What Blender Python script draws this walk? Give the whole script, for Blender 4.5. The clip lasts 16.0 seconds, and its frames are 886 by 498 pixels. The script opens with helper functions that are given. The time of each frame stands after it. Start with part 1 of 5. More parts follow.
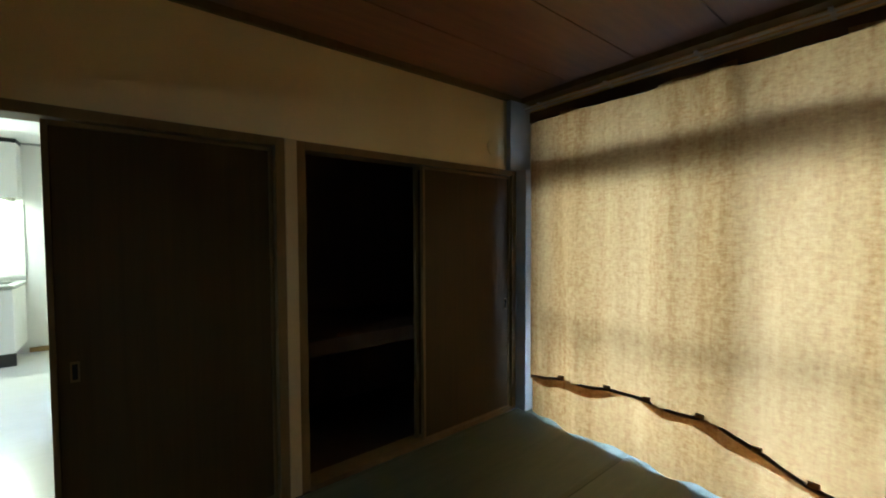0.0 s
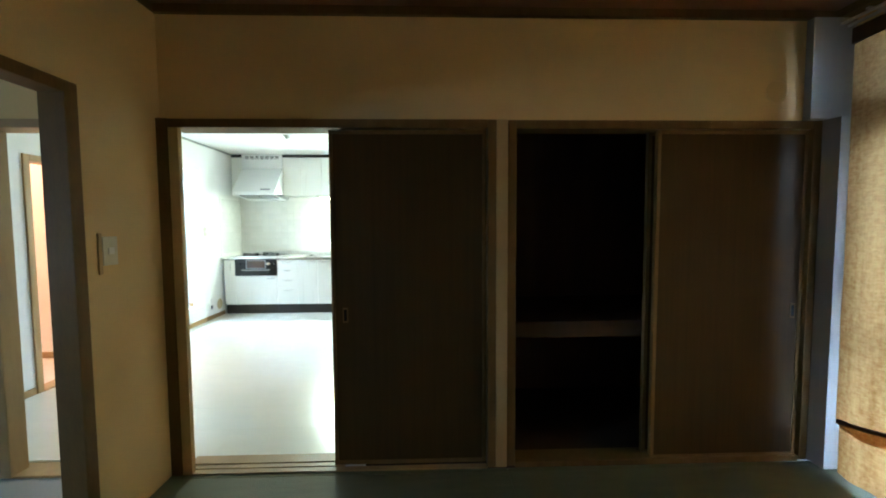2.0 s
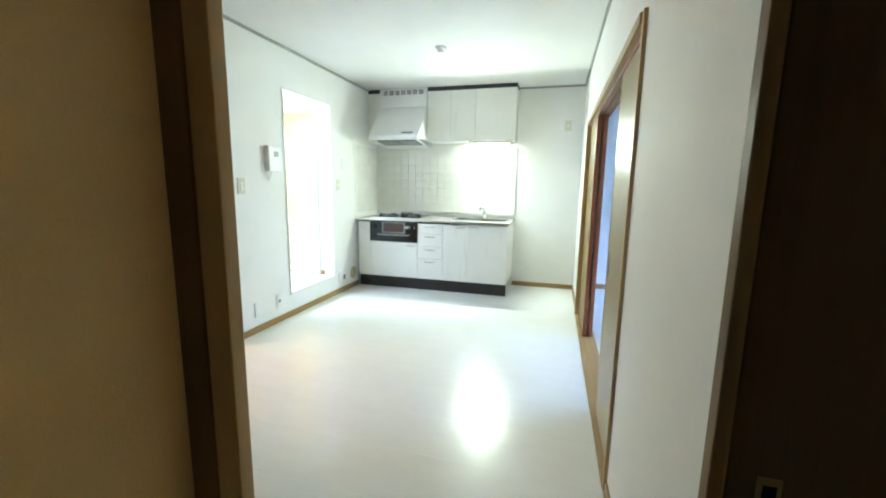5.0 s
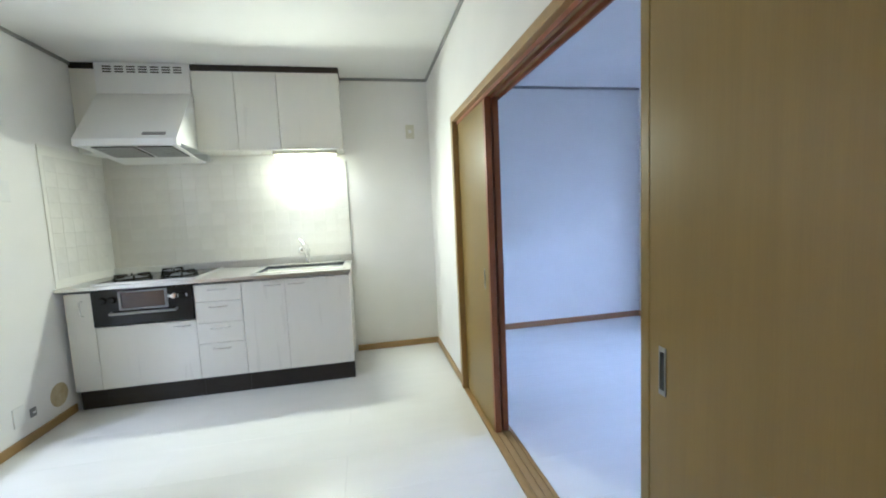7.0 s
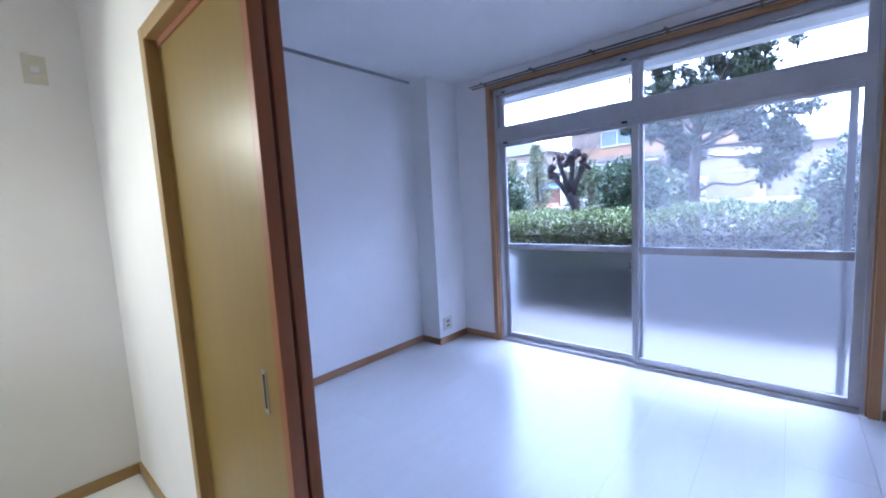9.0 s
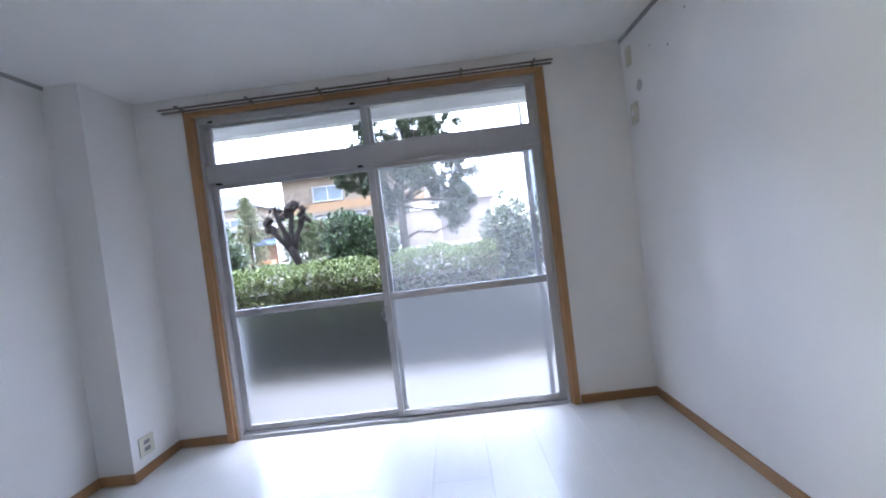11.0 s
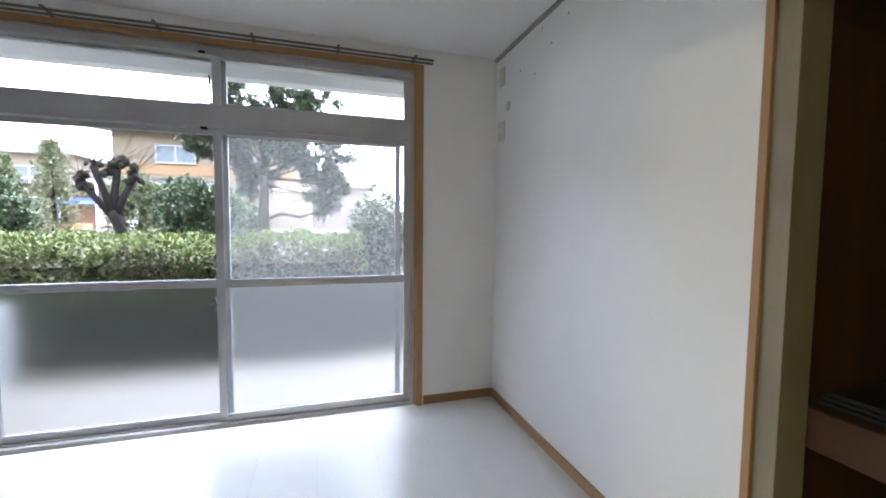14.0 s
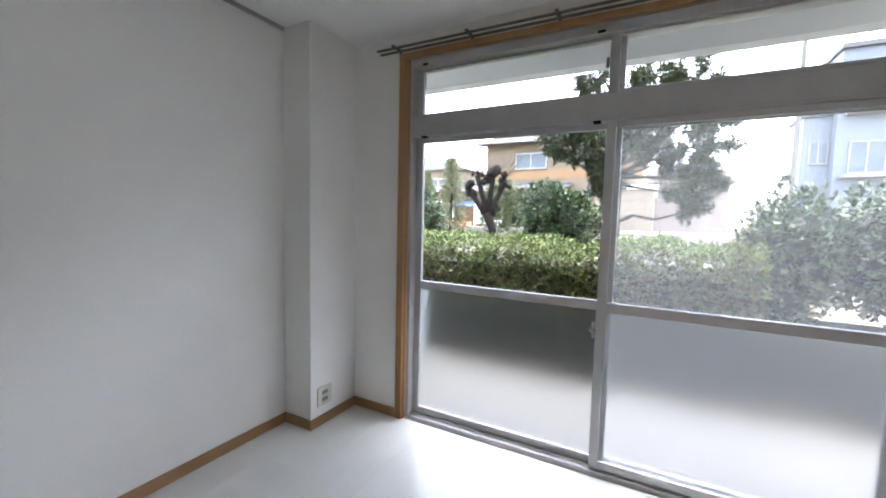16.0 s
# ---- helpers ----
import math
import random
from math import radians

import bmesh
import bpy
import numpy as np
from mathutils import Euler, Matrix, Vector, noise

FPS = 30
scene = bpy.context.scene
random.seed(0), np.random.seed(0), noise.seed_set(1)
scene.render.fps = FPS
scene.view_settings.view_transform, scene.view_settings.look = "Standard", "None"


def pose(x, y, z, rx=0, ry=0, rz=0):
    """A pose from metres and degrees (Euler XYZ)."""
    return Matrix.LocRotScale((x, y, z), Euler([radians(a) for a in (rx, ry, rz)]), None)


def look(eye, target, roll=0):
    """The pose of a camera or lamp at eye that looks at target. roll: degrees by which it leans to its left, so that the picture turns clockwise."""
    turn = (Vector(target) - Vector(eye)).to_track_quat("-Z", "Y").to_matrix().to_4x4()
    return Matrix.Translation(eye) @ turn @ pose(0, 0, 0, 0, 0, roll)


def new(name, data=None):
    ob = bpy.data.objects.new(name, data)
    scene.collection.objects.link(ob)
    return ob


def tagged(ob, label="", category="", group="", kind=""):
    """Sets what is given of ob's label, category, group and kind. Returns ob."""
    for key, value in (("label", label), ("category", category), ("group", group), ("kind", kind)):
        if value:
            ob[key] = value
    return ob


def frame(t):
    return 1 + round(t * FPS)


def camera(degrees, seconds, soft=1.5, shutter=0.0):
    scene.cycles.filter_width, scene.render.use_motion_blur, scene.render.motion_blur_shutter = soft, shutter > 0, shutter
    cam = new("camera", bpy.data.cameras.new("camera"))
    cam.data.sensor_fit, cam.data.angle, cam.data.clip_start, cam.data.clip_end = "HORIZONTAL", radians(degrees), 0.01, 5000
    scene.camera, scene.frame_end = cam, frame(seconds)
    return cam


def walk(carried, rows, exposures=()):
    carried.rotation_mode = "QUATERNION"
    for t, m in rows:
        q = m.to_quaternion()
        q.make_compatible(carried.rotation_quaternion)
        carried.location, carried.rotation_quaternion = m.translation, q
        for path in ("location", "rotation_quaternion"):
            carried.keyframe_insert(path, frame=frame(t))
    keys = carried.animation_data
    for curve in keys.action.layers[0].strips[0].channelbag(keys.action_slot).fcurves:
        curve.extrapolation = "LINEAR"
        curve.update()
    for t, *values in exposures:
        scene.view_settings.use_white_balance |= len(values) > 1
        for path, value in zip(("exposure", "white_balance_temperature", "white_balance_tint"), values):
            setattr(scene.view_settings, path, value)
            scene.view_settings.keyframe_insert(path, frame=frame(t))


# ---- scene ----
cam = camera(96.3, 16.0, soft=1.9)
PATH = [
    (0, (0.201, -0.525, 1.349), (1.438, 1.045, 1.274), -0.2),
    (0.5, (0.459, -0.502, 1.318), (1.218, 1.348, 1.276), 2.7),
    (1, (0.518, -0.522, 1.316), (0.878, 1.444, 1.257), 0.7),
    (1.5, (0.51, -0.531, 1.306), (0.668, 1.461, 1.211), -0.2),
    (2, (0.473, -0.53, 1.288), (0.533, 1.465, 1.171), -0.3),
    (2.5, (0.444, -0.468, 1.288), (0.177, 1.504, 1.092), 1.3),
    (3, (0.32, -0.235, 1.273), (-0.098, 1.709, 1.063), 1.0),
    (3.2, (0.271, -0.128, 1.278), (-0.177, 1.807, 1.044), 1.3),
    (5.3, (-0.35, 1.203, 1.225), (-0.881, 3.1, 0.876), 0.7),
    (5.5, (-0.399, 1.346, 1.228), (-0.836, 3.255, 0.821), -1.1),
    (6, (-0.507, 1.672, 1.25), (-0.566, 3.639, 0.892), -0.9),
    (6.5, (-0.547, 2.034, 1.245), (-0.435, 4.02, 1.033), -0.4),
    (7, (-0.617, 2.392, 1.222), (-0.238, 4.347, 1.036), -2.7),
    (7.5, (-0.61, 2.723, 1.245), (0.148, 4.559, 1.016), -1.7),
    (8, (-0.559, 3.012, 1.27), (0.393, 4.763, 1.109), -0.5),
    (8.5, (-0.5, 3.302, 1.289), (0.844, 4.777, 1.148), -4.2),
    (9, (-0.384, 3.526, 1.265), (1.11, 4.838, 1.056), -3.1),
    (9.5, (-0.248, 3.65, 1.284), (1.392, 4.788, 1.151), -0.6),
    (10, (-0.139, 3.83, 1.312), (1.751, 4.478, 1.219), -3.6),
    (10.2, (-0.097, 3.877, 1.298), (1.838, 4.377, 1.219), -5.4),
    (12.5, (-0.037, 3.845, 1.221), (1.882, 3.286, 1.156), -0.5),
    (13, (-0.043, 3.811, 1.268), (1.83, 3.116, 1.181), -0.8),
    (13.5, (-0.031, 3.797, 1.253), (1.838, 3.091, 1.156), -1.4),
    (14, (0.032, 3.775, 1.246), (1.943, 3.197, 1.125), 0.5),
    (14.5, (0.179, 3.746, 1.266), (2.121, 3.293, 1.12), -0.6),
    (15, (0.32, 3.766, 1.295), (2.308, 3.624, 1.132), 0.8),
    (15.5, (0.442, 3.901, 1.316), (2.392, 4.318, 1.169), 0.7),
    (16, (0.567, 4.148, 1.311), (2.326, 5.087, 1.153), 1.4),
]
EXPOSURES = [(0.0, 4.05, 4450, 5), (1.5, 4.4, 4400, 5), (3.2, 4.7, 4350, 5), (5.3, 3.9, 4500, 10), (6.0, 3.5, 4550, 12), (7.0, 3.5, 4650, 19), (8.5, 3.25, 4550, 29), (9.5, 3.25, 4800, 29),
             (10.2, 3.25, 5150, 25), (12.4, 3.15, 6000, 16), (14.8, 3.25, 6150, 16), (15.5, 3.2, 6300, 16), (16.0, 3.1, 6350, 15)]
walk(cam, [(t, look(eye, target, roll)) for t, eye, target, roll in PATH], EXPOSURES)

# ---- world, sun, lamps ----
world = bpy.data.worlds.new("sky")
scene.world = world
world.use_nodes = True
wn = world.node_tree
sky = wn.nodes.new("ShaderNodeTexSky")
sky.sky_type = "NISHITA"
sky.sun_disc = False
sky.sun_elevation, sky.sun_rotation = radians(79), radians(128.6)
pale = wn.nodes.new("ShaderNodeHueSaturation")
pale.inputs["Saturation"].default_value = 0.36
pale.inputs["Value"].default_value = 2.0
wn.links.new(sky.outputs[0], pale.inputs["Color"])
wn.links.new(pale.outputs[0], wn.nodes["Background"].inputs[0])
wn.nodes["Background"].inputs[1].default_value = 0.15

sun = new("sun", bpy.data.lights.new("sun", "SUN"))
sun.data.energy, sun.data.angle, sun.data.color = 1.2, radians(50), (1, 0.97, 0.93)
sun.matrix_world = look((0, 0, 0), (-0.15, 0.12, -1))


def area(name, at, target, w, h, watts, colour):
    ob = new(name, bpy.data.lights.new(name, "AREA"))
    ob.data.shape, ob.data.size, ob.data.size_y, ob.data.energy, ob.data.color = "RECTANGLE", w, h, watts, colour
    ob.matrix_world = look(at, target)
    return ob


KITCHEN_LIGHT = (1.0, 0.90, 0.49)
area("kitchen_tube_light", (-1.06, 5.82, 1.70), (-1.06, 5.80, 0.7), 0.38, 0.05, 0.2, KITCHEN_LIGHT)
area("kitchen_tube_front_light", (-1.06, 5.775, 1.715), (-1.06, 4.775, 1.25), 0.38, 0.06, 2.35, KITCHEN_LIGHT)
area("hall_ceiling_light", (-3.6, 2.8, 2.33), (-3.6, 2.8, 0), 0.3, 0.3, 1.75, (1.0, 0.40, 0.14))
area("bath_ceiling_light", (-2.98, 5.45, 2.3), (-2.98, 5.45, 0), 0.4, 0.25, 3.6, (1.0, 0.90, 0.66))
# unseen lamp, added to brighten the washroom
area("washroom_fill_light", (-3.75, 3.8, 2.3), (-3.75, 3.8, 0), 0.4, 0.25, 3.2, (1.0, 0.95, 0.82))
# daylight in the window of the unlit room
area("west_window_daylight", (-3.89, -1.0, 1.4), (0, -0.6, 0.6), 0.45, 0.45, 0.5, (0.66, 0.85, 1.0))

# ---- materials ----


def shader(name):
    m = bpy.data.materials.new(name)
    m.use_nodes = True
    return m, m.node_tree, m.node_tree.nodes["Principled BSDF"]


def surface(name, a, b, rough=0.5, scale=8.0, stretch=(1, 1, 1), bump=0.0, fine=120.0, metal=0.0, rough_var=0.08, spec=0.5, rand=0.0):
    """Two colours blended by coarse and fine noise, with relief and uneven gloss."""
    m, t, p = shader(name)
    N, L = t.nodes.new, t.links.new
    tc, mp = N("ShaderNodeTexCoord"), N("ShaderNodeMapping")
    mp.inputs["Scale"].default_value = stretch
    L(tc.outputs["Object"], mp.inputs["Vector"])
    n1, n2 = N("ShaderNodeTexNoise"), N("ShaderNodeTexNoise")
    n1.inputs["Scale"].default_value, n1.inputs["Detail"].default_value = scale, 5
    n2.inputs["Scale"].default_value, n2.inputs["Detail"].default_value = fine, 3
    L(mp.outputs[0], n1.inputs["Vector"]), L(mp.outputs[0], n2.inputs["Vector"])
    add = N("ShaderNodeMath")
    add.operation = "MULTIPLY_ADD"
    L(n2.outputs["Fac"], add.inputs[0])
    add.inputs[1].default_value = 0.45
    L(n1.outputs["Fac"], add.inputs[2])
    ramp = N("ShaderNodeMapRange")
    ramp.inputs["From Min"].default_value, ramp.inputs["From Max"].default_value = 0.42, 1.0
    L(add.outputs[0], ramp.inputs["Value"])
    mix = N("ShaderNodeMix")
    mix.data_type = "RGBA"
    mix.inputs["A"].default_value, mix.inputs["B"].default_value = (*a, 1), (*b, 1)
    L(ramp.outputs[0], mix.inputs["Factor"])
    colour = mix.outputs["Result"]
    if rand:
        oi, hs = N("ShaderNodeObjectInfo"), N("ShaderNodeHueSaturation")
        mr = N("ShaderNodeMapRange")
        mr.inputs["To Min"].default_value, mr.inputs["To Max"].default_value = 1 - rand, 1 + rand
        L(oi.outputs["Random"], mr.inputs["Value"]), L(mr.outputs[0], hs.inputs["Value"])
        L(colour, hs.inputs["Color"])
        colour = hs.outputs[0]
    L(colour, p.inputs["Base Color"])
    rr = N("ShaderNodeMapRange")
    rr.inputs["To Min"].default_value, rr.inputs["To Max"].default_value = max(0.02, rough - rough_var), min(1, rough + rough_var)
    L(n1.outputs["Fac"], rr.inputs["Value"]), L(rr.outputs[0], p.inputs["Roughness"])
    p.inputs["Metallic"].default_value = metal
    p.inputs["Specular IOR Level"].default_value = spec
    if bump:
        bp = N("ShaderNodeBump")
        bp.inputs["Strength"].default_value, bp.inputs["Distance"].default_value = bump, 0.004
        L(n2.outputs["Fac"], bp.inputs["Height"]), L(bp.outputs[0], p.inputs["Normal"])
    return m


def glow(name, colour, strength):
    m, t, p = shader(name)
    p.inputs["Base Color"].default_value = (0.85, 0.85, 0.83, 1)
    p.inputs["Emission Color"].default_value = (*colour, 1)
    p.inputs["Emission Strength"].default_value = strength
    return m


def clear_glass(name):
    m, t, p = shader(name)
    N, L = t.nodes.new, t.links.new
    t.nodes.remove(p)
    tr, gl, fr, mx = N("ShaderNodeBsdfTransparent"), N("ShaderNodeBsdfGlossy"), N("ShaderNodeFresnel"), N("ShaderNodeMixShader")
    tr.inputs[0].default_value = (0.97, 0.985, 0.98, 1)
    gl.inputs["Roughness"].default_value = 0.02
    fr.inputs["IOR"].default_value = 1.3
    L(fr.outputs[0], mx.inputs[0]), L(tr.outputs[0], mx.inputs[1]), L(gl.outputs[0], mx.inputs[2])
    L(mx.outputs[0], t.nodes["Material Output"].inputs[0])
    return m


def frosted_glass(name):
    m, t, p = shader(name)
    p.inputs["Base Color"].default_value = (0.91, 0.94, 0.94, 1)
    p.inputs["Transmission Weight"].default_value = 1.0
    p.inputs["Roughness"].default_value = 0.28
    p.inputs["IOR"].default_value = 1.3
    return m


def screen_net(name):
    m, t, p = shader(name)
    N, L = t.nodes.new, t.links.new
    t.nodes.remove(p)
    tr, df, mx = N("ShaderNodeBsdfTransparent"), N("ShaderNodeBsdfTranslucent"), N("ShaderNodeMixShader")
    d2, ad = N("ShaderNodeBsdfDiffuse"), N("ShaderNodeMixShader")
    df.inputs[0].default_value = d2.inputs[0].default_value = (0.95, 0.95, 0.95, 1)
    ad.inputs[0].default_value, mx.inputs[0].default_value = 0.25, 0.055
    L(df.outputs[0], ad.inputs[1]), L(d2.outputs[0], ad.inputs[2])
    L(tr.outputs[0], mx.inputs[1]), L(ad.outputs[0], mx.inputs[2])
    L(mx.outputs[0], t.nodes["Material Output"].inputs[0])
    return m


def burlap(name):
    m, t, p = shader(name)
    N, L = t.nodes.new, t.links.new
    t.nodes.remove(p)
    tc = N("ShaderNodeTexCoord")
    m1, m2, m3 = N("ShaderNodeMapping"), N("ShaderNodeMapping"), N("ShaderNodeMapping")
    m1.inputs["Scale"].default_value = (12, 24, 80)
    m2.inputs["Scale"].default_value = (12, 44, 26)
    # wide upright streaks: light and shade of the folds mixed into the cloth colour
    m3.inputs["Scale"].default_value = (0.6, 5.5, 0.3)
    ns = []
    for mp, d in ((m1, 4), (m2, 4), (m3, 5)):
        L(tc.outputs["Object"], mp.inputs["Vector"])
        n = N("ShaderNodeTexNoise")
        n.inputs["Scale"].default_value, n.inputs["Detail"].default_value, n.inputs["Roughness"].default_value = 1.0, d, 0.68
        L(mp.outputs[0], n.inputs["Vector"])
        ns.append(n)
    a1, a2 = N("ShaderNodeMath"), N("ShaderNodeMath")
    L(ns[0].outputs["Fac"], a1.inputs[0]), L(ns[1].outputs["Fac"], a1.inputs[1])
    a2.operation = "MULTIPLY_ADD"
    L(ns[2].outputs["Fac"], a2.inputs[0])
    a2.inputs[1].default_value = 1.7
    L(a1.outputs[0], a2.inputs[2])
    mr = N("ShaderNodeMapRange")
    mr.inputs["From Min"].default_value, mr.inputs["From Max"].default_value = 1.4, 2.3
    L(a2.outputs[0], mr.inputs["Value"])
    mix = N("ShaderNodeMix")
    mix.data_type = "RGBA"
    mix.inputs["A"].default_value, mix.inputs["B"].default_value = (0.185, 0.084, 0.015, 1), (0.375, 0.22, 0.073, 1)
    L(mr.outputs[0], mix.inputs["Factor"])
    tl, df, mx = N("ShaderNodeBsdfTranslucent"), N("ShaderNodeBsdfDiffuse"), N("ShaderNodeMixShader")
    mx.inputs[0].default_value = 0.2
    L(mix.outputs["Result"], tl.inputs[0]), L(mix.outputs["Result"], df.inputs[0])
    L(tl.outputs[0], mx.inputs[1]), L(df.outputs[0], mx.inputs[2])
    L(mx.outputs[0], t.nodes["Material Output"].inputs[0])
    return m


def leaf(name, a, b, gloss=0.5, accent=None, share=0.1):
    """Leaves that vary between two colours, leaf by leaf, a few of them in a third one."""
    m, t, p = shader(name)
    N, L = t.nodes.new, t.links.new
    g, ramp = N("ShaderNodeNewGeometry"), N("ShaderNodeValToRGB")
    e = ramp.color_ramp.elements
    e[0].color, e[1].color = (*a, 1), (*b, 1)
    if accent:
        e[1].position = 1 - share
        ramp.color_ramp.elements.new(min(0.999, 1 - share + 0.02)).color = (*accent, 1)
    L(g.outputs["Random Per Island"], ramp.inputs[0]), L(ramp.outputs[0], p.inputs["Base Color"])
    p.inputs["Roughness"].default_value = gloss
    p.inputs["Specular IOR Level"].default_value = 0.35
    return m


WALLPAPER = surface("white_wallpaper", (0.81, 0.80, 0.775), (0.87, 0.86, 0.835), 0.75, 2.5, bump=0.1, fine=260)
OLD_PLASTER = surface("cream_wallpaper", (0.66, 0.49, 0.20), (0.74, 0.57, 0.26), 0.85, 1.8, bump=0.3, fine=220)
CEIL = surface("white_ceiling_paper", (0.74, 0.735, 0.71), (0.81, 0.805, 0.78), 0.8, 2.0, bump=0.35, fine=180)
WOOD_CEIL = surface("brown_ceiling_wood", (0.17, 0.065, 0.024), (0.28, 0.12, 0.045), 0.4, 2.2, (1.2, 12, 8), 0.12, 60)
OAK = surface("light_oak", (0.30, 0.19, 0.062), (0.41, 0.272, 0.098), 0.42, 6, (3, 3, 0.35), 0.1, 90)
CASING = surface("orange_oak", (0.34, 0.185, 0.078), (0.44, 0.25, 0.11), 0.42, 6, (3, 3, 0.35), 0.1, 90)
CASING_H = surface("orange_oak_level", (0.30, 0.165, 0.075), (0.40, 0.23, 0.105), 0.42, 6, (1, 0.4, 3), 0.1, 90)
RAIL = surface("dull_bronze_rail", (0.12, 0.105, 0.09), (0.19, 0.165, 0.14), 0.4, 8, metal=0.4)
OAK_H = surface("light_oak_level", (0.30, 0.19, 0.062), (0.41, 0.272, 0.098), 0.42, 6, (1, 0.4, 3), 0.1, 90)
DOOR = surface("door_veneer", (0.225, 0.152, 0.032), (0.268, 0.182, 0.039), 0.33, 1.2, (26, 26, 0.9), 0.015, 14, rough_var=0.04)
RED_EDGE = surface("red_brown_edge", (0.24, 0.085, 0.03), (0.33, 0.125, 0.05), 0.4, 6, (3, 3, 0.4), 0.08, 80)
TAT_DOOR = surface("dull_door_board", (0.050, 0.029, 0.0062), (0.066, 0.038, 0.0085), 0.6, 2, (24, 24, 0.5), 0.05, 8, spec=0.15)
TAT_FRAME = surface("tatami_frame_wood", (0.125, 0.077, 0.018), (0.18, 0.112, 0.03), 0.55, 6, (3, 3, 0.5), 0.1, 80, spec=0.2)
PALE_POST = surface("pale_post_wood", (0.40, 0.285, 0.115), (0.50, 0.365, 0.165), 0.55, 5, (3, 3, 0.4), 0.1, 80)
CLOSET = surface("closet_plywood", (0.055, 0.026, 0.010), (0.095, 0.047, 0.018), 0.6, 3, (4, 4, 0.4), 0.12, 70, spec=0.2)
# darker copy of the closet board, with the recess's shade in its colour
CLOSET_SHADE = surface("closet_shade_board", (0.03, 0.018, 0.009), (0.05, 0.03, 0.015), 0.7, 3, (4, 4, 0.4), 0.1, 70, spec=0.15)
FLOOR = surface("white_floor_plank", (0.785, 0.785, 0.76), (0.825, 0.825, 0.80), 0.24, 3, (1, 4, 1), 0.015, 90, rough_var=0.04, rand=0.01)
SEAM = surface("floor_underlay", (0.55, 0.54, 0.5), (0.62, 0.61, 0.57), 0.8)
TATAMI = surface("tatami_rush", (0.10, 0.105, 0.05), (0.15, 0.155, 0.08), 0.6, 4, (1, 6, 1), 0.5, 300, rand=0.06)
TATAMI_EDGE = surface("tatami_edge_cloth", (0.10, 0.105, 0.05), (0.135, 0.135, 0.07), 0.8)
GREY_TRIM = surface("grey_trim", (0.27, 0.27, 0.26), (0.36, 0.36, 0.35), 0.5)
ALU = surface("silver_aluminium", (0.44, 0.44, 0.45), (0.53, 0.53, 0.54), 0.42, 6, metal=0.35, bump=0.03)
STEEL = surface("stainless_steel", (0.66, 0.66, 0.65), (0.76, 0.76, 0.75), 0.36, 12, (1, 12, 1), 0.03, metal=1.0)
CHROME = surface("chrome", (0.8, 0.8, 0.8), (0.88, 0.88, 0.88), 0.1, metal=1.0, rough_var=0.04)
CABINET = surface("cream_white_laminate", (0.80, 0.79, 0.735), (0.815, 0.805, 0.75), 0.3, 3, (8, 8, 0.6), 0.03, 50)
HOODW = surface("white_enamel", (0.78, 0.78, 0.77), (0.84, 0.84, 0.83), 0.3, 3, rough_var=0.06)
TILE = surface("white_glazed_tile", (0.78, 0.77, 0.72), (0.84, 0.83, 0.79), 0.12, 6, bump=0.02, fine=30, rand=0.03)
GROUT = surface("tile_grout", (0.79, 0.78, 0.73), (0.84, 0.83, 0.78), 0.85)
BLACK = surface("black_enamel", (0.008, 0.008, 0.008), (0.018, 0.018, 0.018), 0.22, spec=0.3)
KICK = surface("dark_brown_kick", (0.015, 0.012, 0.010), (0.03, 0.025, 0.02), 0.5)
AMBER = surface("smoked_grill_glass", (0.05, 0.028, 0.018), (0.085, 0.05, 0.033), 0.12)
IVORY = surface("ivory_plastic", (0.62, 0.60, 0.48), (0.70, 0.68, 0.56), 0.4)
WHITEP = surface("white_plastic", (0.76, 0.76, 0.75), (0.82, 0.82, 0.81), 0.4)
GREYP = surface("grey_plastic", (0.18, 0.18, 0.19), (0.28, 0.28, 0.29), 0.45)
RUST = surface("yellowed_stain", (0.42, 0.33, 0.16), (0.60, 0.52, 0.33), 0.7, 14, fine=60)
BATHW = surface("cream_bath_panel", (0.80, 0.69, 0.42), (0.85, 0.75, 0.48), 0.3, 2)
TUB = surface("ivory_bathtub", (0.84, 0.81, 0.73), (0.88, 0.85, 0.77), 0.25, 2)
CLEAR = clear_glass("clear_glass")
FROST = frosted_glass("frosted_glass")
NET = screen_net("insect_net")
BURLAP = burlap("burlap_cloth")
HEM = surface("dark_hem", (0.06, 0.03, 0.012), (0.11, 0.06, 0.025), 0.9)
MAT = surface("slate_grey_vinyl", (0.02, 0.022, 0.028), (0.04, 0.045, 0.055), 0.4, bump=0.2, fine=60)
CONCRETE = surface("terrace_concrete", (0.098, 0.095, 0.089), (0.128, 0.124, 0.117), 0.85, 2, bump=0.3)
SOFFIT = surface("painted_soffit", (0.55, 0.56, 0.57), (0.62, 0.63, 0.64), 0.8, 2, bump=0.2)
SOIL = surface("garden_soil", (0.10, 0.085, 0.06), (0.19, 0.16, 0.11), 0.95, 1.5, bump=0.6)
BARK = surface("dark_bark", (0.009, 0.0075, 0.0072), (0.026, 0.021, 0.019), 0.9, 12, (4, 4, 1), 0.9, 80, spec=0.08)
BARK2 = surface("grey_bark", (0.035, 0.03, 0.024), (0.075, 0.063, 0.05), 0.9, 10, (4, 4, 1), 0.7, 80, spec=0.08)
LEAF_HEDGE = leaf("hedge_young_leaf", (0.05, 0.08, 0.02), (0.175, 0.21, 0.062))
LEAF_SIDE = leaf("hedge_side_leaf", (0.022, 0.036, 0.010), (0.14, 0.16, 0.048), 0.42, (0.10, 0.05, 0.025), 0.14)
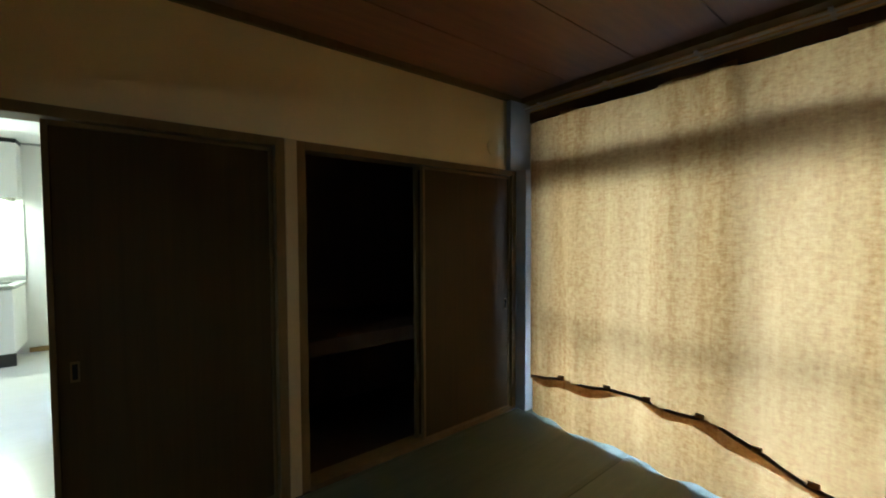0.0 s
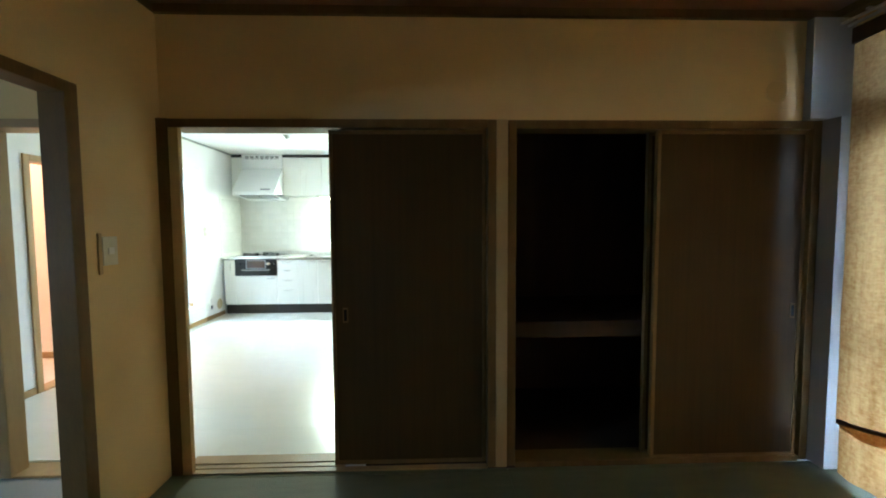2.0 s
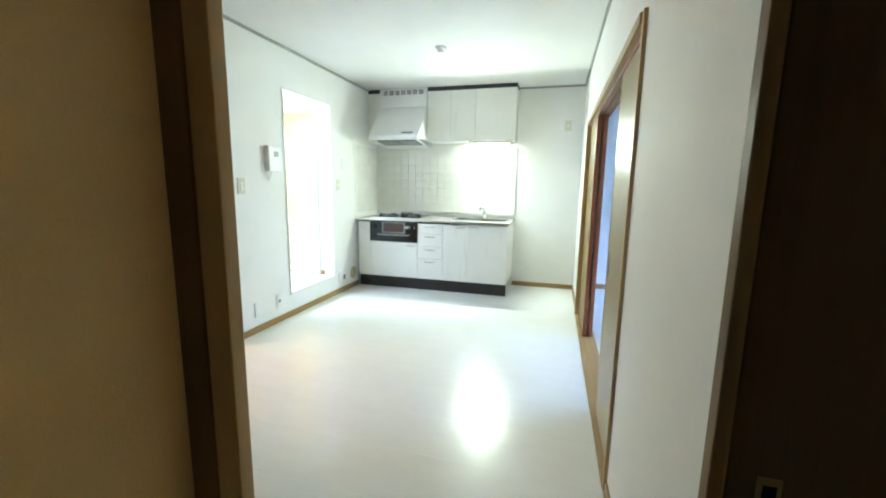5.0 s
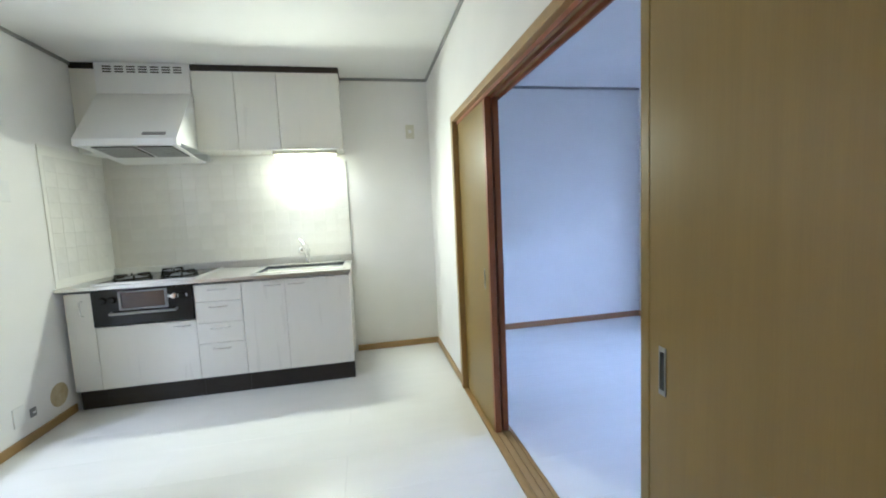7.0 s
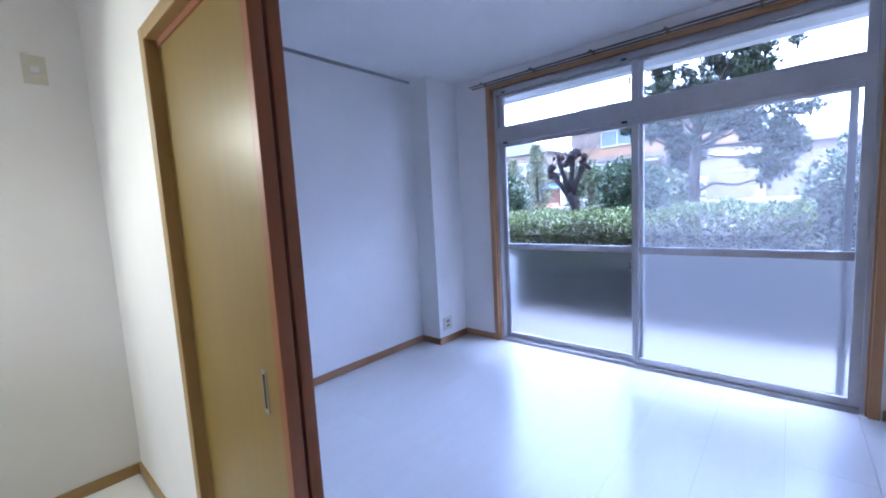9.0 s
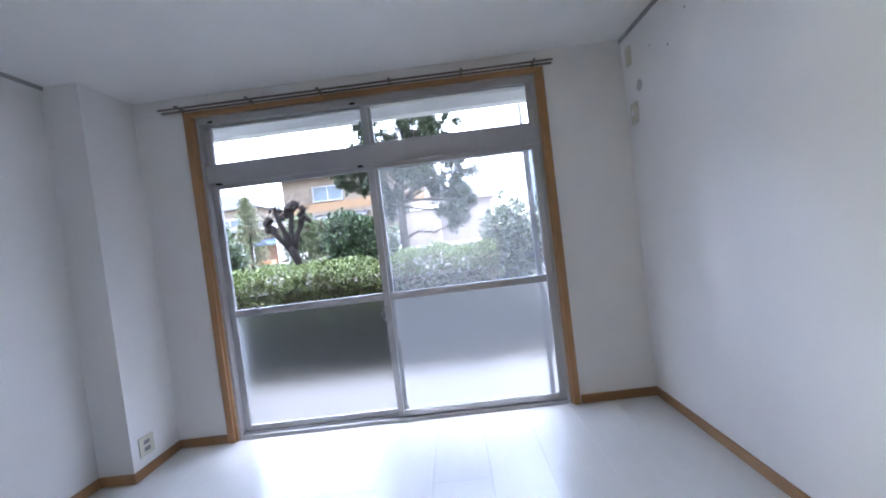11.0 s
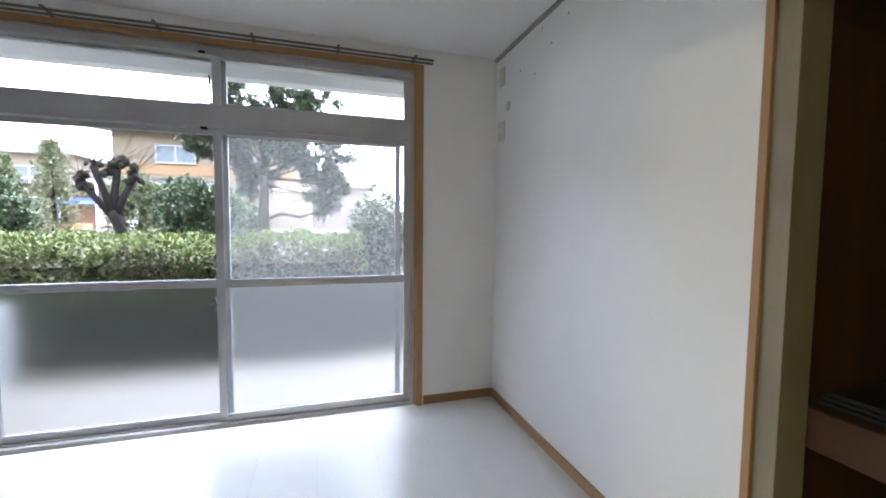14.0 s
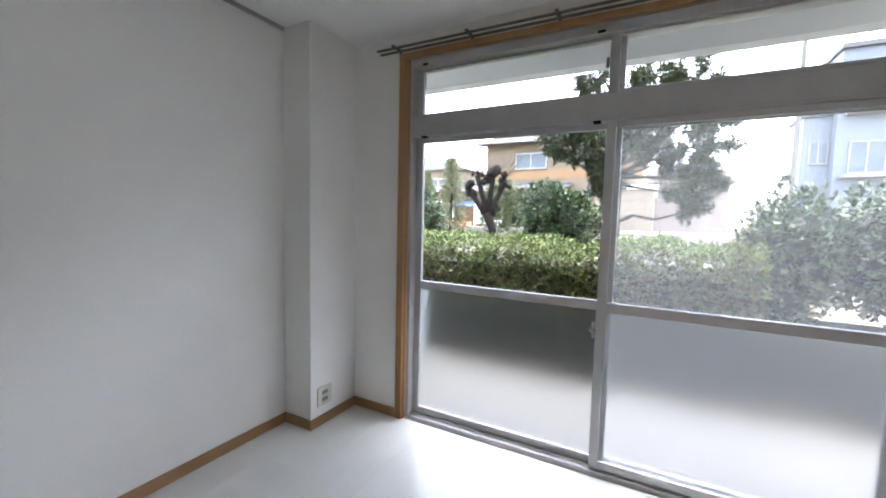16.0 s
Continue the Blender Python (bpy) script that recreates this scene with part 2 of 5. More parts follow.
# darker leaves: the shade at the hedge's foot is put into their colour
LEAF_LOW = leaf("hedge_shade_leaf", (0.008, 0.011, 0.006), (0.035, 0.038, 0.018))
LEAF_DARK = leaf("camellia_leaf", (0.013, 0.028, 0.012), (0.085, 0.125, 0.055), 0.32)
LEAF_TREE = leaf("evergreen_leaf", (0.010, 0.016, 0.007), (0.05, 0.066, 0.026), 0.4)
LEAF_BUSH = leaf("broad_bush_leaf", (0.025, 0.042, 0.02), (0.14, 0.175, 0.095), 0.34)
LEAF_PALE = leaf("conifer_spray", (0.065, 0.08, 0.036), (0.18, 0.20, 0.105), 0.6, (0.2, 0.15, 0.09), 0.12)
LEAF_SHRUB = leaf("shrub_leaf", (0.045, 0.062, 0.026), (0.14, 0.165, 0.075), 0.5)
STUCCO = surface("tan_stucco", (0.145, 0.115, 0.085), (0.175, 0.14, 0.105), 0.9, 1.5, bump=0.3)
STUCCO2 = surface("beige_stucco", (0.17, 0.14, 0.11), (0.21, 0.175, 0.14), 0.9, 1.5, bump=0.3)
UPPER_WALL = surface("grey_beige_siding", (0.19, 0.175, 0.16), (0.23, 0.21, 0.19), 0.8, 1.5, bump=0.2)
BROWN_WALL = surface("weathered_brown_board", (0.085, 0.065, 0.05), (0.13, 0.10, 0.08), 0.9, 3, (1, 6, 0.5), 0.3)
ROOF = surface("grey_roof_tile", (0.055, 0.055, 0.06), (0.10, 0.10, 0.105), 0.7, 6, (1, 10, 1))
BLUEB = surface("blue_grey_cladding", (0.105, 0.125, 0.155), (0.135, 0.155, 0.185), 0.6, 1.0)
PANE = surface("house_window_pane", (0.055, 0.07, 0.085), (0.11, 0.135, 0.155), 0.35, 2, spec=0.3)
BLOCK = surface("concrete_block", (0.34, 0.33, 0.31), (0.44, 0.43, 0.40), 0.9, 4, bump=0.4, rand=0.08)
ORANGE = surface("orange_brick", (0.55, 0.20, 0.09), (0.66, 0.29, 0.14), 0.8)
BLUET = surface("blue_awning_sheet", (0.10, 0.16, 0.30), (0.15, 0.21, 0.36), 0.6)

# ---- mesh helpers ----


def cube(bm, x0, x1, y0, y1, z0, z1):
    v = [bm.verts.new(c) for c in ((x0, y0, z0), (x1, y0, z0), (x1, y1, z0), (x0, y1, z0), (x0, y0, z1), (x1, y0, z1), (x1, y1, z1), (x0, y1, z1))]
    for f in ((0, 3, 2, 1), (4, 5, 6, 7), (0, 1, 5, 4), (1, 2, 6, 5), (2, 3, 7, 6), (3, 0, 4, 7)):
        bm.faces.new([v[i] for i in f])
    return v


def boxes(*specs, bevel=0.0):
    bm = bmesh.new()
    for s in specs:
        cube(bm, *s)
    if bevel:
        bmesh.ops.bevel(bm, geom=bm.edges[:], offset=bevel, segments=2, affect="EDGES", profile=0.6)
    return bm


def prism(points, axis, a, b, bevel=0.0):
    """A closed outline drawn along an axis from a to b. axis x: points are (y, z); y: (x, z); z: (x, y)."""
    bm = bmesh.new()

    def at(p, d):
        return {"x": (d, p[0], p[1]), "y": (p[0], d, p[1]), "z": (p[0], p[1], d)}[axis]
    lo, hi = [bm.verts.new(at(p, a)) for p in points], [bm.verts.new(at(p, b)) for p in points]
    bm.faces.new(lo), bm.faces.new(hi[::-1])
    for i in range(len(points)):
        j = (i + 1) % len(points)
        bm.faces.new((lo[i], hi[i], hi[j], lo[j]))
    bmesh.ops.recalc_face_normals(bm, faces=bm.faces[:])
    if bevel:
        bmesh.ops.bevel(bm, geom=bm.edges[:], offset=bevel, segments=2, affect="EDGES")
    return bm


def tube(points, radii, sides=10, bm=None):
    """A round tapered pipe along points."""
    bm = bm or bmesh.new()
    rings = []
    for i, p in enumerate(points):
        p = Vector(p)
        d = (Vector(points[min(i + 1, len(points) - 1)]) - Vector(points[max(i - 1, 0)])).normalized()
        u = d.orthogonal().normalized()
        w = d.cross(u)
        r = radii[i] if isinstance(radii, (list, tuple)) else radii
        rings.append([bm.verts.new(p + r * (math.cos(6.2832 * k / sides) * u + math.sin(6.2832 * k / sides) * w)) for k in range(sides)])
    for i in range(len(rings) - 1):
        u0 = rings[i][0].co - Vector(points[i])
        best = min(range(sides), key=lambda k: -(rings[i + 1][k].co - Vector(points[i + 1])).dot(u0))
        d = (Vector(points[i + 1]) - Vector(points[i]))
        rings[i + 1] = rings[i + 1][best:] + rings[i + 1][:best]
        for k in range(sides):
            bm.faces.new((rings[i][k], rings[i][(k + 1) % sides], rings[i + 1][(k + 1) % sides], rings[i + 1][k]))
    bm.faces.new(rings[0][::-1]), bm.faces.new(rings[-1])
    bmesh.ops.recalc_face_normals(bm, faces=bm.faces[:])
    return bm


def lathe(profile, at, sides=24, axis="z"):
    """A turned shape: profile of (radius, height)."""
    bm = bmesh.new()
    rows = []
    for r, h in profile:
        row = []
        for k in range(sides):
            c, s = r * math.cos(6.2832 * k / sides), r * math.sin(6.2832 * k / sides)
            row.append(bm.verts.new(Vector(at) + Vector({"z": (c, s, h), "x": (h, c, s), "y": (c, h, s)}[axis])))
        rows.append(row)
    for i in range(len(rows) - 1):
        for k in range(sides):
            bm.faces.new((rows[i][k], rows[i][(k + 1) % sides], rows[i + 1][(k + 1) % sides], rows[i + 1][k]))
    bm.faces.new(rows[0]), bm.faces.new(rows[-1])
    bmesh.ops.recalc_face_normals(bm, faces=bm.faces[:])
    return bm


def mesh_of(name, bm, material, smooth=False):
    me = bpy.data.meshes.new(name)
    bm.to_mesh(me)
    bm.free()
    me.materials.append(material)
    if smooth:
        for f in me.polygons:
            f.use_smooth = True
    return me


def part(name, bm, material, parent=None, label="", smooth=False):
    ob = new(name, mesh_of(name, bm, material, smooth))
    if parent:
        ob.parent = parent
        ob.matrix_parent_inverse = parent.matrix_world.inverted()
    if label:
        ob["label"] = label
    return ob


def thing(name, label, category, group="", kind="", at=(0, 0, 0)):
    ob = new(name)
    ob.matrix_world = Matrix.Translation(at)
    ob.empty_display_size = 0.1
    return tagged(ob, label, category, group, kind)


def setting(name, bm, material, label, category):
    return tagged(part(name, bm, material), label, category, kind="structure")


# ---- structure: walls, ceilings, floors ----
TOP = 2.62
H = 2.40
setting("wall_kitchen_north", boxes((-2.6, 0, 6.0, 6.12, 0, TOP)), WALLPAPER, "white papered kitchen wall behind the cabinets", "wall")
setting("wall_kitchen_west", boxes((-2.7, -2.6, 1.63, 2.62, 0, TOP), (-2.7, -2.6, 3.35, 4.08, 0, TOP), (-2.7, -2.6, 4.84, 6.12, 0, TOP),
        (-2.7, -2.6, 2.62, 3.35, 1.81, TOP), (-2.7, -2.6, 4.08, 4.84, 2.05, TOP), (-2.7, -2.6, 4.08, 4.84, -0.1, 0.215)), WALLPAPER,
        "white papered wall with two doorways", "wall")
setting("wall_partition", boxes((0, 0.1, 1.63, 2.605, 0, TOP), (0, 0.1, 4.97, 6.3, 0, TOP), (0, 0.1, 2.605, 4.97, 1.805, TOP)), WALLPAPER,
        "white papered wall with a wide sliding doorway", "wall")
setting("wall_room_north", boxes((0.1, 2.8, 6.15, 6.3, 0, TOP)), WALLPAPER, "plain white papered wall of the bright room", "wall")
setting("corner_column", boxes((2.25, 2.65, 5.93, 6.15, 0, TOP)), WALLPAPER, "white papered boxed corner column", "column")
setting("wall_window", boxes((2.65, 2.8, 2.5, 3.17, 0, TOP), (2.65, 2.8, 5.54, 6.15, 0, TOP), (2.65, 2.8, 3.17, 5.54, 2.26, TOP)), WALLPAPER,
        "white papered wall round the tall window", "wall")
setting("wall_room_south", boxes((0.83, 2.65, 2.5, 2.6, 0, TOP), (0.1, 0.83, 2.5, 2.6, 2.08, TOP)), WALLPAPER, "white papered wall beside the closet", "wall")
setting("wall_tatami_north", boxes((-2.7, -2.62, 1.53, 1.63, 0, TOP), (-2.62, -0.98, 1.53, 1.63, 1.79, TOP), (-0.98, -0.865, 1.53, 1.585, 0, TOP),
        (-0.865, 0.78, 1.53, 1.63, 1.79, TOP), (0.0, 0.78, 1.598, 1.63, 0, 1.79), (0.78, 0.9, 1.53, 1.63, 0, TOP), (0.9, 2.49, 1.53, 1.63, 1.79, TOP),
        (2.49, 2.65, 1.53, 1.63, 1.79, TOP), (2.521, 2.65, 1.535, 1.63, 0, 1.79)), OLD_PLASTER, "faded cream papered wall over sliding doors", "wall")
setting("wall_tatami_west", boxes((-0.95, -0.88, 1.0, 1.53, 0, TOP), (-0.95, -0.88, 0.15, 1.0, 1.79, TOP), (-0.95, -0.88, -2.1, 0.15, 0, TOP)), OLD_PLASTER,
        "faded cream papered wall with a doorway", "wall")
setting("wall_tatami_south", boxes((-4.0, 2.8, -2.2, -2.1, 0, TOP)), OLD_PLASTER, "faded cream papered end wall", "wall")
setting("wall_tatami_window", boxes((2.65, 2.8, 1.30, 2.5, 0, TOP), (2.65, 2.8, -2.1, -1.06, 0, TOP), (2.65, 2.8, -1.06, 1.30, 2.26, TOP)), OLD_PLASTER,
        "cream wall round the curtained window", "wall")
setting("wall_west_room", boxes((-4.0, -3.9, -2.1, -1.25, 0, TOP), (-4.0, -3.9, -0.75, 1.63, 0, TOP), (-4.0, -3.9, -1.25, -0.75, 0, 1.2), (-4.0, -3.9, -1.25, -0.75, 1.7, TOP), (-3.9, -2.7, 1.53, 1.63, 0, TOP)), OLD_PLASTER, "dim cream wall of the unlit room", "wall")
setting("wall_hall", boxes((-5.0, -2.7, 3.46, 3.56, 0, TOP), (-5.1, -5.0, 2.1, 3.56, 0, TOP), (-5.0, -2.7, 2.1, 2.2, 0, TOP)), WALLPAPER,
        "white papered entrance hall wall in orange lamplight", "wall")
setting("wall_washroom", boxes((-4.4, -4.3, 3.56, 6.4, 0, TOP), (-4.3, -3.46, 4.88, 4.94, 0, TOP), (-2.79, -2.7, 4.88, 4.94, 0, TOP), (-3.46, -2.79, 4.88, 4.94, 2.06, TOP)), WALLPAPER,
        "white papered wall of the small washroom", "wall")
setting("bath_wall_panel", boxes((-4.3, -4.24, 4.94, 6.25, 0, TOP), (-4.3, -2.7, 6.25, 6.4, 0, TOP), (-2.76, -2.7, 4.94, 6.25, 0, TOP)), BATHW,
        "cream yellow moulded bathroom wall panels", "wall")
setting("ceiling_kitchen", boxes((-2.6, 0, 1.63, 6.0, H, H + 0.1)), CEIL, "white papered kitchen ceiling", "ceiling")
setting("ceiling_room", boxes((0.1, 2.65, 2.6, 6.15, H, H + 0.1)), CEIL, "white papered ceiling of the bright room", "ceiling")
setting("ceiling_hall", boxes((-5.0, -2.7, 2.2, 3.46, H, H + 0.1)), CEIL, "white papered hall ceiling", "ceiling")
setting("ceiling_washroom", boxes((-4.3, -2.7, 3.56, 4.88, H, H + 0.1), ), CEIL, "white washroom ceiling", "ceiling")
setting("ceiling_bath", boxes((-4.24, -2.76, 4.94, 6.25, 2.35, 2.45)), BATHW, "cream moulded bathroom ceiling", "ceiling")
setting("ceiling_west_room", boxes((-3.9, -1.0, -2.1, 1.53, 2.38, 2.48)), CEIL, "pale ceiling of the unlit room", "ceiling")
setting("ceiling_closet", boxes((0.1, 2.49, 1.63, 2.5, 2.2, 2.3)), CLOSET_SHADE, "closet ceiling board with shade in its colour", "ceiling")
bm = bmesh.new()
y = -2.1
while y < 1.52:
    y1 = min(y + 0.455, 1.53)
    cube(bm, -0.9, 2.65, y + 0.003, y1 - 0.003, 2.375, 2.40)
    y = y1
cube(bm, -0.9, 2.65, -2.1, 1.53, 2.388, 2.48)
setting("ceiling_tatami", bm, WOOD_CEIL, "dark brown wooden board ceiling", "ceiling")
setting("roof_slab", boxes((-5.2, 3.62, -2.3, 9.0, 2.63, 2.85)), SOFFIT, "pale concrete slab of the floor above", "slab")
setting("balcony_edge", boxes((3.5, 3.62, -2.3, 9.0, 2.37, 2.63)), SOFFIT, "pale painted balcony edge beam above the window", "beam")

floor_k = setting("floor_kitchen", boxes((-2.6, 0.1, 1.63, 6.0, -0.1, -0.009)), SEAM, "white glossy plank floor of the kitchen", "floor")
floor_r = setting("floor_room", boxes((0.1, 2.65, 2.6, 6.15, -0.1, -0.009)), SEAM, "white glossy plank floor of the bright room", "floor")
floor_t = setting("floor_tatami", boxes((-0.9, 2.65, -2.1, 1.53, -0.1, -0.025)), SEAM, "worn green tatami mat floor", "floor")
setting("floor_west_room", boxes((-3.9, -0.9, -2.1, 1.53, -0.1, -0.006)), surface("grey_floor_sheet", (0.30, 0.31, 0.32), (0.38, 0.39, 0.40), 0.5, 3), "dim greyish floor of the unlit room", "floor")
setting("floor_hall", boxes((-5.0, -2.7, 2.2, 3.46, -0.1, -0.002)), FLOOR, "white floor of the entrance hall", "floor")
setting("floor_washroom", boxes((-4.3, -2.602, 3.56, 4.88, -0.1, 0.219)), FLOOR, "raised white washroom floor", "floor")
setting("floor_bath", boxes((-4.24, -2.76, 4.94, 6.25, -0.1, 0.16)), TUB, "cream bathroom floor pan", "floor")
setting("floor_closet", boxes((0.1, 2.49, 1.63, 2.6, -0.1, 0.02)), CLOSET_SHADE, "closet floor board with shade in its colour", "floor")
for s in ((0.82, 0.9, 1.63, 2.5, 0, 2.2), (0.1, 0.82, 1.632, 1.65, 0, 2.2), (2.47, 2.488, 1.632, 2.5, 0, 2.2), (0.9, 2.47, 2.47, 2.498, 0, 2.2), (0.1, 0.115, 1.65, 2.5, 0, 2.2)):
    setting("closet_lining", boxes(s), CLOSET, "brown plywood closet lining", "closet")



# ---- trim ----
def strip(name, bm, material, label):
    return setting(name, bm, material, label, "trim")


for k, s in enumerate(((-0.745, 0, 5.988, 6.0, 0, 0.055), (-2.6, -2.588, 3.4, 5.4, 0, 0.055), (-0.012, 0, 5.02, 5.988, 0, 0.055), (-2.6, -2.588, 1.64, 2.57, 0, 0.055), (-0.012, 0, 1.64, 2.555, 0, 0.055),
                      (0.1, 2.25, 6.138, 6.15, 0, 0.06), (2.238, 2.25, 5.918, 6.138, 0, 0.06), (2.25, 2.65, 5.918, 5.93, 0, 0.06), (2.638, 2.65, 5.59, 5.918, 0, 0.06), (2.638, 2.65, 2.612, 3.12, 0, 0.06),
                      (0.87, 2.65, 2.6, 2.612, 0, 0.06), (0.1, 0.112, 5.02, 6.138, 0, 0.06), (-5.0, -2.7, 3.448, 3.46, 0, 0.06), (-2.79, -2.72, 4.868, 4.88, 0.22, 0.27))):
    strip("baseboard", boxes(s, bevel=0.003), CASING_H if s[0] > 0.05 else OAK_H, "light oak baseboard along the wall")
for s in ((-2.6, 0, 5.985, 6.0, 2.38, 2.40), (-2.6, -2.585, 1.63, 5.985, 2.38, 2.40), (-0.015, 0, 1.63, 5.985, 2.38, 2.40), (0.1, 2.25, 6.135, 6.15, 2.38, 2.40), (0.1, 2.65, 2.6, 2.615, 2.38, 2.40)):
    strip("ceiling_trim", boxes(s), GREY_TRIM, "thin grey ceiling moulding")
strip("ceiling_trim", boxes((-0.9, 2.65, 1.505, 1.53, 2.335, 2.375), (2.56, 2.65, -2.1, 1.505, 2.335, 2.375), (-0.9, -0.875, -2.1, 1.505, 2.335, 2.375)), TAT_FRAME, "brown wooden ceiling moulding")
# doorway frames
strip("door_frame", boxes((-0.022, 0.115, 4.965, 5.012, 0, 1.84), (-0.014, 0.115, 2.576, 2.61, 0, 1.84), (-0.022, 0.115, 2.61, 4.965, 1.80, 1.84), bevel=0.004), OAK, "light oak sliding door frame")
strip("door_head_rail", boxes((0.008, 0.014, 2.61, 4.965, 1.782, 1.80), (0.05, 0.056, 2.61, 4.965, 1.782, 1.80), (0.092, 0.1, 2.61, 4.965, 1.782, 1.80)), RED_EDGE, "reddish grooved head rail")
strip("threshold", boxes((-0.015, 0.012, 2.61, 4.965, -0.008, 0.006), (0.024, 0.046, 2.61, 4.965, -0.008, 0.006), (0.06, 0.082, 2.61, 4.965, -0.008, 0.006), (0.094, 0.112, 2.61, 4.965, -0.008, 0.006), (0.012, 0.094, 2.61, 4.965, -0.009, 0.0)), OAK_H, "grooved oak threshold with two tracks")
strip("door_frame", boxes((-2.72, -2.585, 3.34, 3.39, 0, 1.85), (-2.72, -2.585, 2.578, 2.628, 0, 1.85), (-2.72, -2.585, 2.628, 3.34, 1.80, 1.85), (-2.72, -2.58, 2.628, 3.34, -0.008, 0.008), bevel=0.004), OAK, "light oak hall doorway frame")
strip("door_frame", boxes((-2.71, -2.592, 4.068, 4.084, 0.229, 2.06), (-2.71, -2.592, 4.836, 4.852, 0.229, 2.06), (-2.71, -2.592, 4.084, 4.836, 2.046, 2.06), (-2.72, -2.59, 4.068, 4.852, 0.205, 0.228)), WHITEP, "slim white washroom doorway edging")
strip("door_frame", boxes((-3.46, -3.42, 4.87, 4.95, 0.22, 2.06), (-2.83, -2.79, 4.87, 4.95, 0.22, 2.06), (-3.42, -2.83, 4.87, 4.95, 2.0, 2.06), (-3.42, -2.83, 4.87, 4.95, 0.2, 0.25), bevel=0.003), ALU, "white aluminium bathroom door frame")
strip("door_frame", boxes((-0.879, -0.825, 1.495, 1.54, 0, 1.825), (0.765, 0.81, 1.505, 1.597, 0, 1.825), (-0.825, 0.765, 1.505, 1.64, 1.782, 1.825), bevel=0.004), TAT_FRAME, "dull brown sliding door frame")
strip("door_frame", boxes((0.87, 0.915, 1.515, 1.64, 0, 1.825), (2.475, 2.52, 1.512, 1.64, 0, 1.825), (0.915, 2.475, 1.515, 1.64, 1.782, 1.825), (0.915, 2.475, 1.515, 1.64, -0.01, 0.02), bevel=0.004), TAT_FRAME, "dull brown closet door frame")
strip("wall_post", boxes((0.811, 0.869, 1.505, 1.60, 0, 1.825), bevel=0.004), PALE_POST, "pale wooden post between door and closet")
strip("wall_post", boxes((-1.748, -1.695, 1.505, 1.60, 0, 1.781), bevel=0.004), OAK, "oak door stile catching the kitchen light")
strip("wall_post", boxes((-0.8245, -0.775, 1.50, 1.53, 0, 1.781), bevel=0.003), PALE_POST, "pale jamb lining of the tatami doorway")
strip("threshold", boxes((-0.84, 0.764, 1.50, 1.535, -0.02, 0.006), (-0.84, 0.0, 1.545, 1.575, -0.02, 0.006), (-0.84, 0.0, 1.585, 1.66, -0.02, 0.008), (-0.84, 0.0, 1.50, 1.66, -0.02, 0.0)), OAK_H, "worn oak threshold between tatami and kitchen")
strip("door_frame", boxes((-0.965, -0.865, 0.995, 1.05, 0, 1.83), (-0.965, -0.865, 0.10, 0.155, 0, 1.83), (-0.965, -0.865, 0.155, 0.995, 1.785, 1.83), bevel=0.004), TAT_FRAME, "dull brown doorway frame")
strip("door_frame", boxes((-2.66, -2.615, 1.515, 1.64, 0, 1.825), (-1.0, -0.985, 1.515, 1.64, 0, 1.825), (-2.615, -1.0, 1.515, 1.64, 1.782, 1.825), (-2.615, -1.0, 1.515, 1.64, -0.02, 0.006), bevel=0.003), OAK, "oak frame of the far sliding door")
WHITE_POST = surface("whitewashed_post", (0.36, 0.325, 0.265), (0.45, 0.405, 0.33), 0.7, 4, (3, 3, 0.5), 0.1)
strip("wall_post", boxes((2.522, 2.649, 1.42, 1.534, 0, 1.825), bevel=0.004), WHITE_POST, "whitish corner post beside the curtain")
strip("wall_post", boxes((2.425, 2.649, 1.485, 1.5295, 1.8265, 2.334), bevel=0.004), WHITE_POST, "whitish upper corner post over the closet")
strip("closet_frame", boxes((0.826, 0.85, 2.49, 2.615, 0, 2.1), bevel=0.003), CASING, "light oak closet opening edge")
strip("closet_frame", boxes((0.765, 0.8255, 2.49, 2.605, 0, 2.08), bevel=0.003), surface("grey_oak_jamb", (0.22, 0.185, 0.115), (0.28, 0.24, 0.155), 0.55, 5, (3, 3, 0.4), 0.1), "pale wood closet jamb lining")
strip("closet_frame", boxes((0.1, 0.835, 2.485, 2.612, 2.06, 2.1), bevel=0.003), OAK_H, "light oak closet head")

# ---- windows ----


